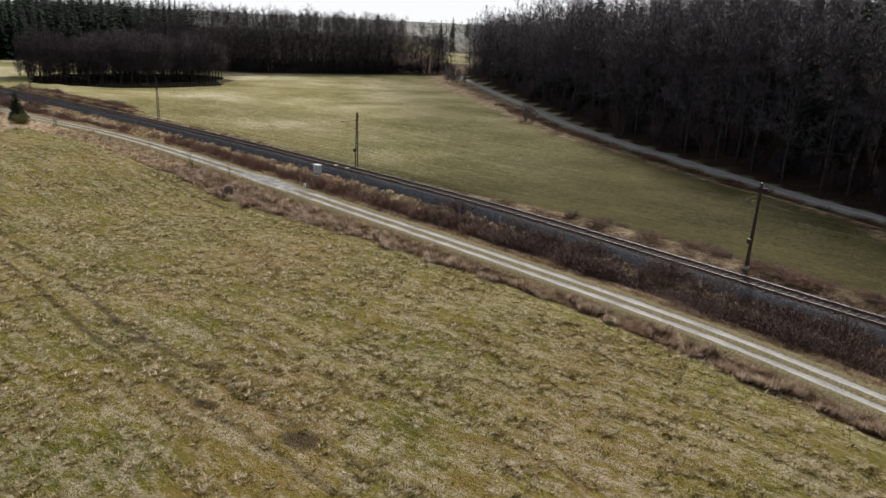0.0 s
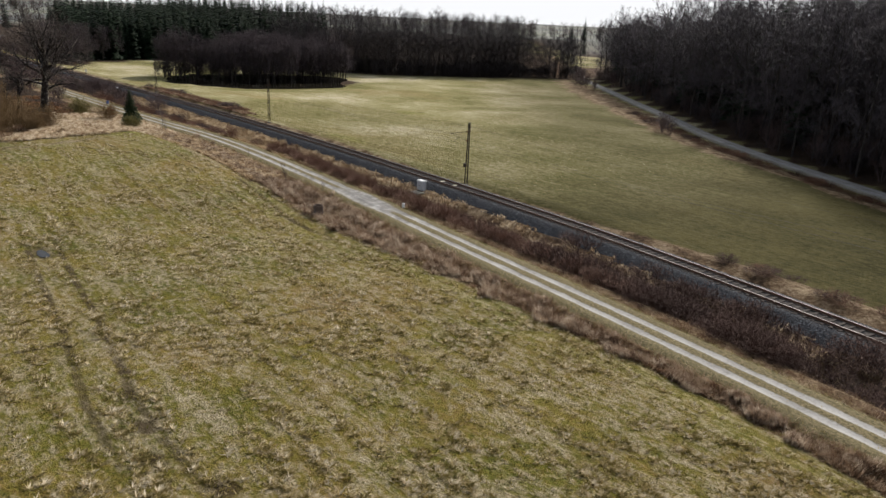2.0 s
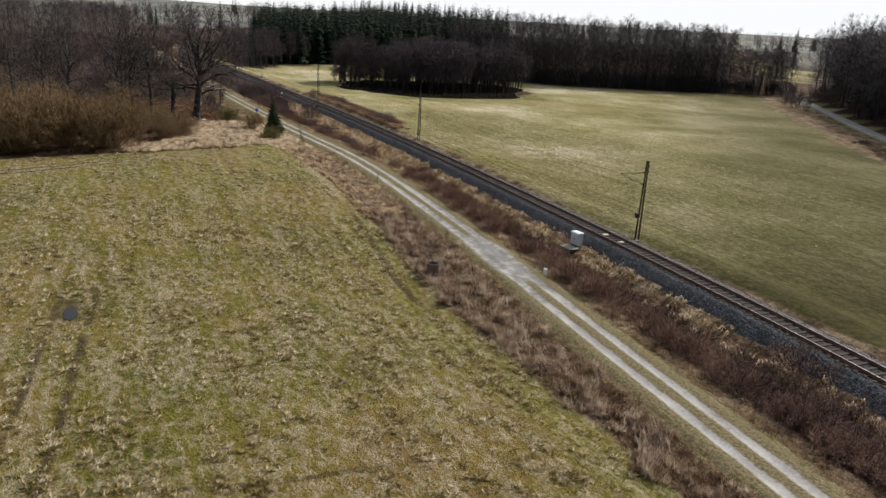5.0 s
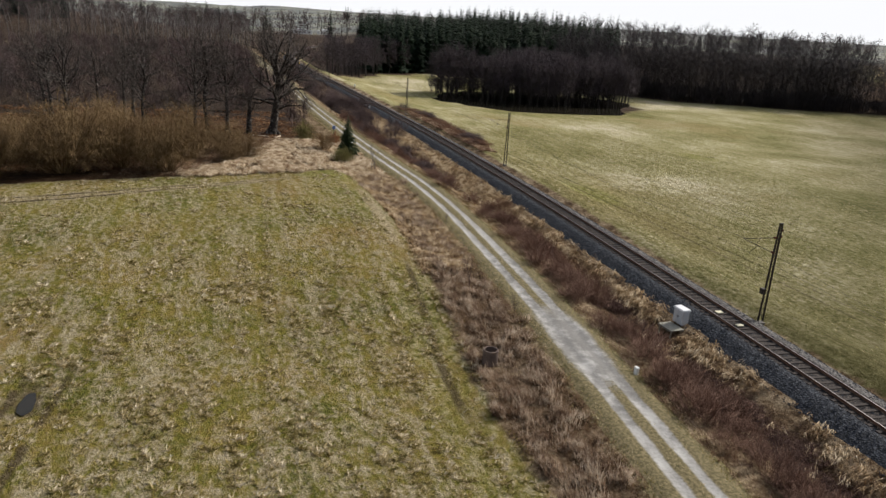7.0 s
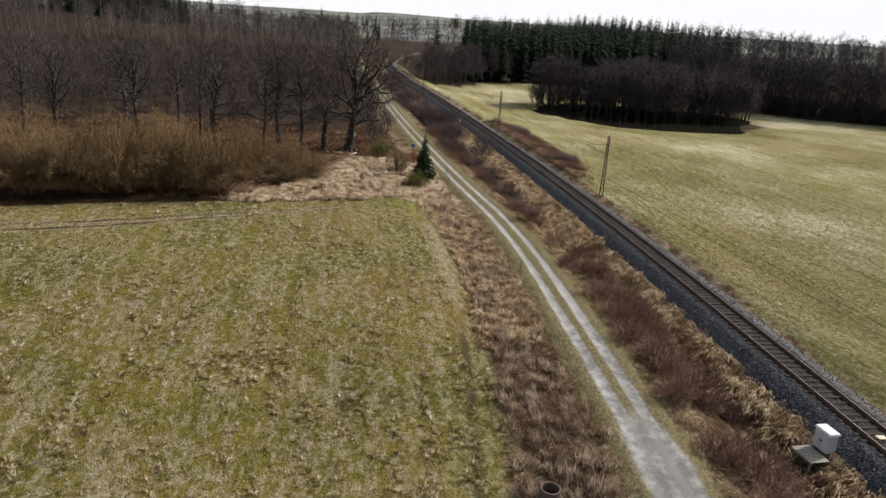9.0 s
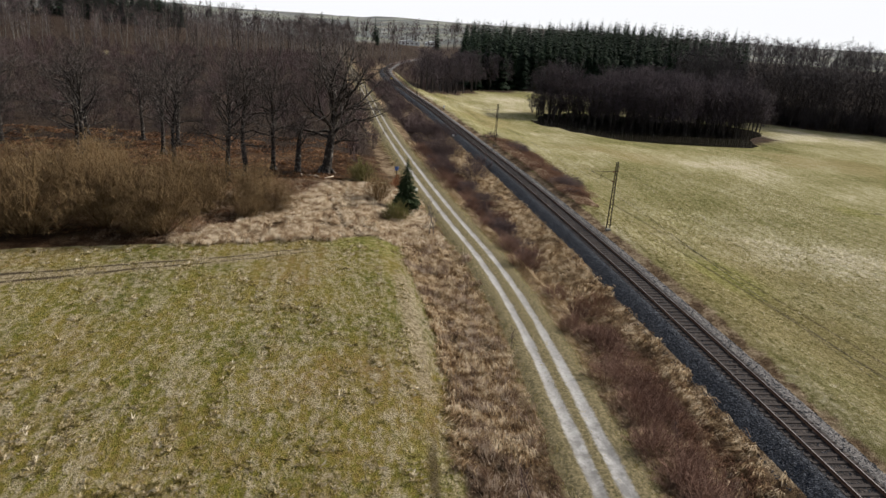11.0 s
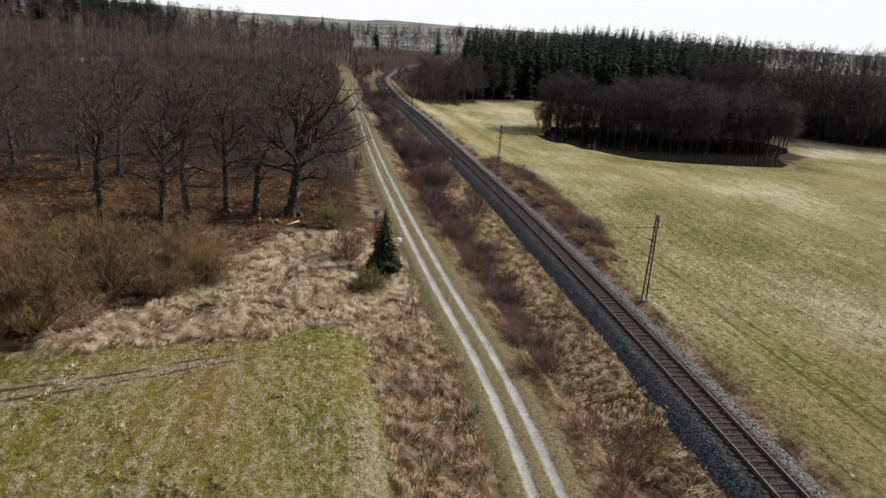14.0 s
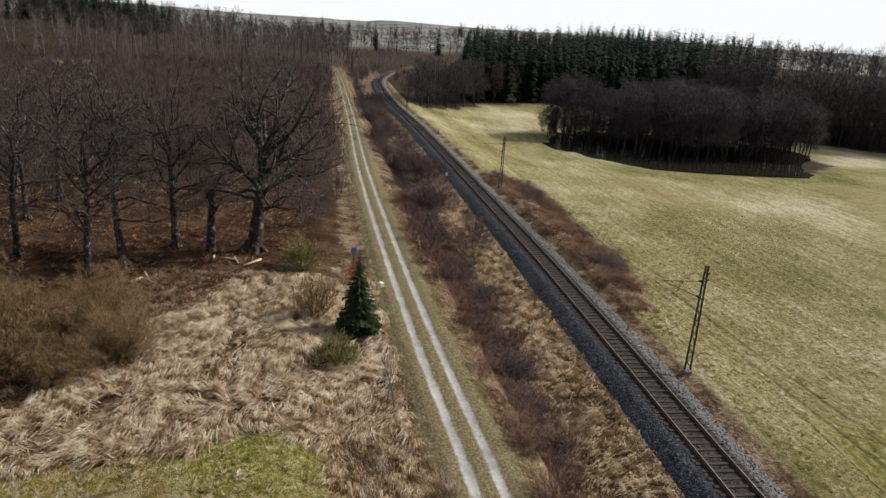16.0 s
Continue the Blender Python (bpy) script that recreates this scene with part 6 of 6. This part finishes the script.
rim = 27 + 0.46 * (-112 - x) + 1.2 * wave_noise(x, y, 5, 58)
ruts = np.minimum(np.abs(y - 39.5 - 0.10 * (x + 125) - 0.6 * wave_noise(x, y * 0.2, 9, 66)), np.abs(y - 41.3 - 0.10 * (x + 125) - 0.6 * wave_noise(x, y * 0.2, 9, 66)))
ok = (x < field_end_x(y) + 0.5 + 0.8 * wave_noise(x, y, 3, 67)) & (y < track_y(x) - 2.4) & (y > rim) & (x > -138) & (rg.rand(n) < 0.62 + 0.7 * wave_noise(x, y, 5, 65)) & ((ruts > 0.45) | (rg.rand(n) < 0.12))
locks("clearing_straw", x[ok], y[ok], 11, 1.15, 0.42, M["pale_straw"], "wind-laid locks of pale straw grass in the clearing", 5, -0.7, 0.9, 0.05)
n = 5200
x, y = rg.uniform(-141, -110, n), rg.uniform(14, 47, n)
ok = (x < field_end_x(y) + 0.2) & (y < 29 + 0.46 * (-112 - x)) & (y > 19 + 0.46 * (-112 - x)) & (x > -139)
locks("brown_grass", x[ok], y[ok], 9, 0.7, 0.32, M["weed"], "flattened red-brown withered grass at the clearing's rim", 15, -0.5)
n = 5200
x = rg.uniform(-119, -80, n)
e, t = edge_y(x), track_y(x)
y = e - 0.2 + rg.rand(n) * (t - 2.6 - e)
ok = rg.rand(n) < 0.45 + 0.7 * wave_noise(x, y, 3.5, 56)
locks("verge_straw", x[ok], y[ok], 9, 0.8, 0.34, M["straw"], "wind-laid straw on the verge between field and track", 18, -0.4, 0.9, 0.045)
# withered grass on the slope beside the ballast
n = 16000
x = rg.uniform(-178, 0, n)
t, r_ = track_y(x), rail_y(x)
f = rg.uniform(0.45, 1.0, n)
y = t + f * (r_ - 2.9 - t)
ok = (rg.rand(n) < (0.55 + 0.6 * wave_noise(x, y, 6, 68)) * np.interp(x, [-74, -58], [1.0, 0.35])) & (f > np.interp(x, [-120, -86, -60], [0.48, 0.62, 0.70]) + 0.06 * wave_noise(x, y, 4, 69)) & (np.hypot(x + 68.7, y - 60) > 1.6)
locks("bank_straw", x[ok], y[ok], 9, 0.75, 0.36, M["straw"], "wind-laid withered grass on the railway bank", 16, -1.2, 0.9, 0.045)

n = 3600
u = rg.rand(n)
x = -132 - 54 * u
y = rail_y(x) + 3.9 + rg.rand(n) * (2.6 + 4.6 * u)
locks("brush_grass", x, y, 9, 0.6, 0.34, M["weed"], "brown withered grass under the meadow-side brush", 17, -1.0)

# short grass on the middle strip and shoulders of the farm track
n = 15000
x = rg.uniform(-175, 2, n)
o = np.where(rg.rand(n) < 0.3, rg.normal(0, 0.2, n), rg.choice([-1.0, 1.0], n) * rg.uniform(1.35, 2.9, n))
ok = (np.hypot((x + 66) / 7.0, o / 1.6) > 1) & ((x < -84) | (np.abs(o) > 0.6) | (rg.rand(n) < 0.3))
blades("track_grass", x[ok], (track_y(x) + o)[ok], 4, 0.15, 0.04, 1.0, M["grass"], "short worn grass along the farm track", 14)

# cut branches at the foot of the oak
for i, (x, y, L, a) in enumerate([(-141.5, 37.0, 1.8, 0.3), (-142.0, 36.2, 1.3, 1.2), (-141.0, 38.4, 2.2, -0.6), (-142.3, 35.0, 1.0, 0.1), (-137.0, 30.8, 2.0, 0.4), (-136.2, 30.2, 1.2, -0.5)]):
    z = float(ground_z(x, y))
    ob = part("cut_branch", rod(bmesh.new(), (-L / 2, 0, 0.12), (L / 2, 0, 0.16), 0.1, 0.07, 8), M["cutwood"], None, "", True)
    ob.matrix_basis = Matrix.Translation((x, y, z)) @ Matrix.Rotation(a, 4, "Z")
    tagged(ob, "pale freshly cut branch lying in the litter", "branch", "cut branches")
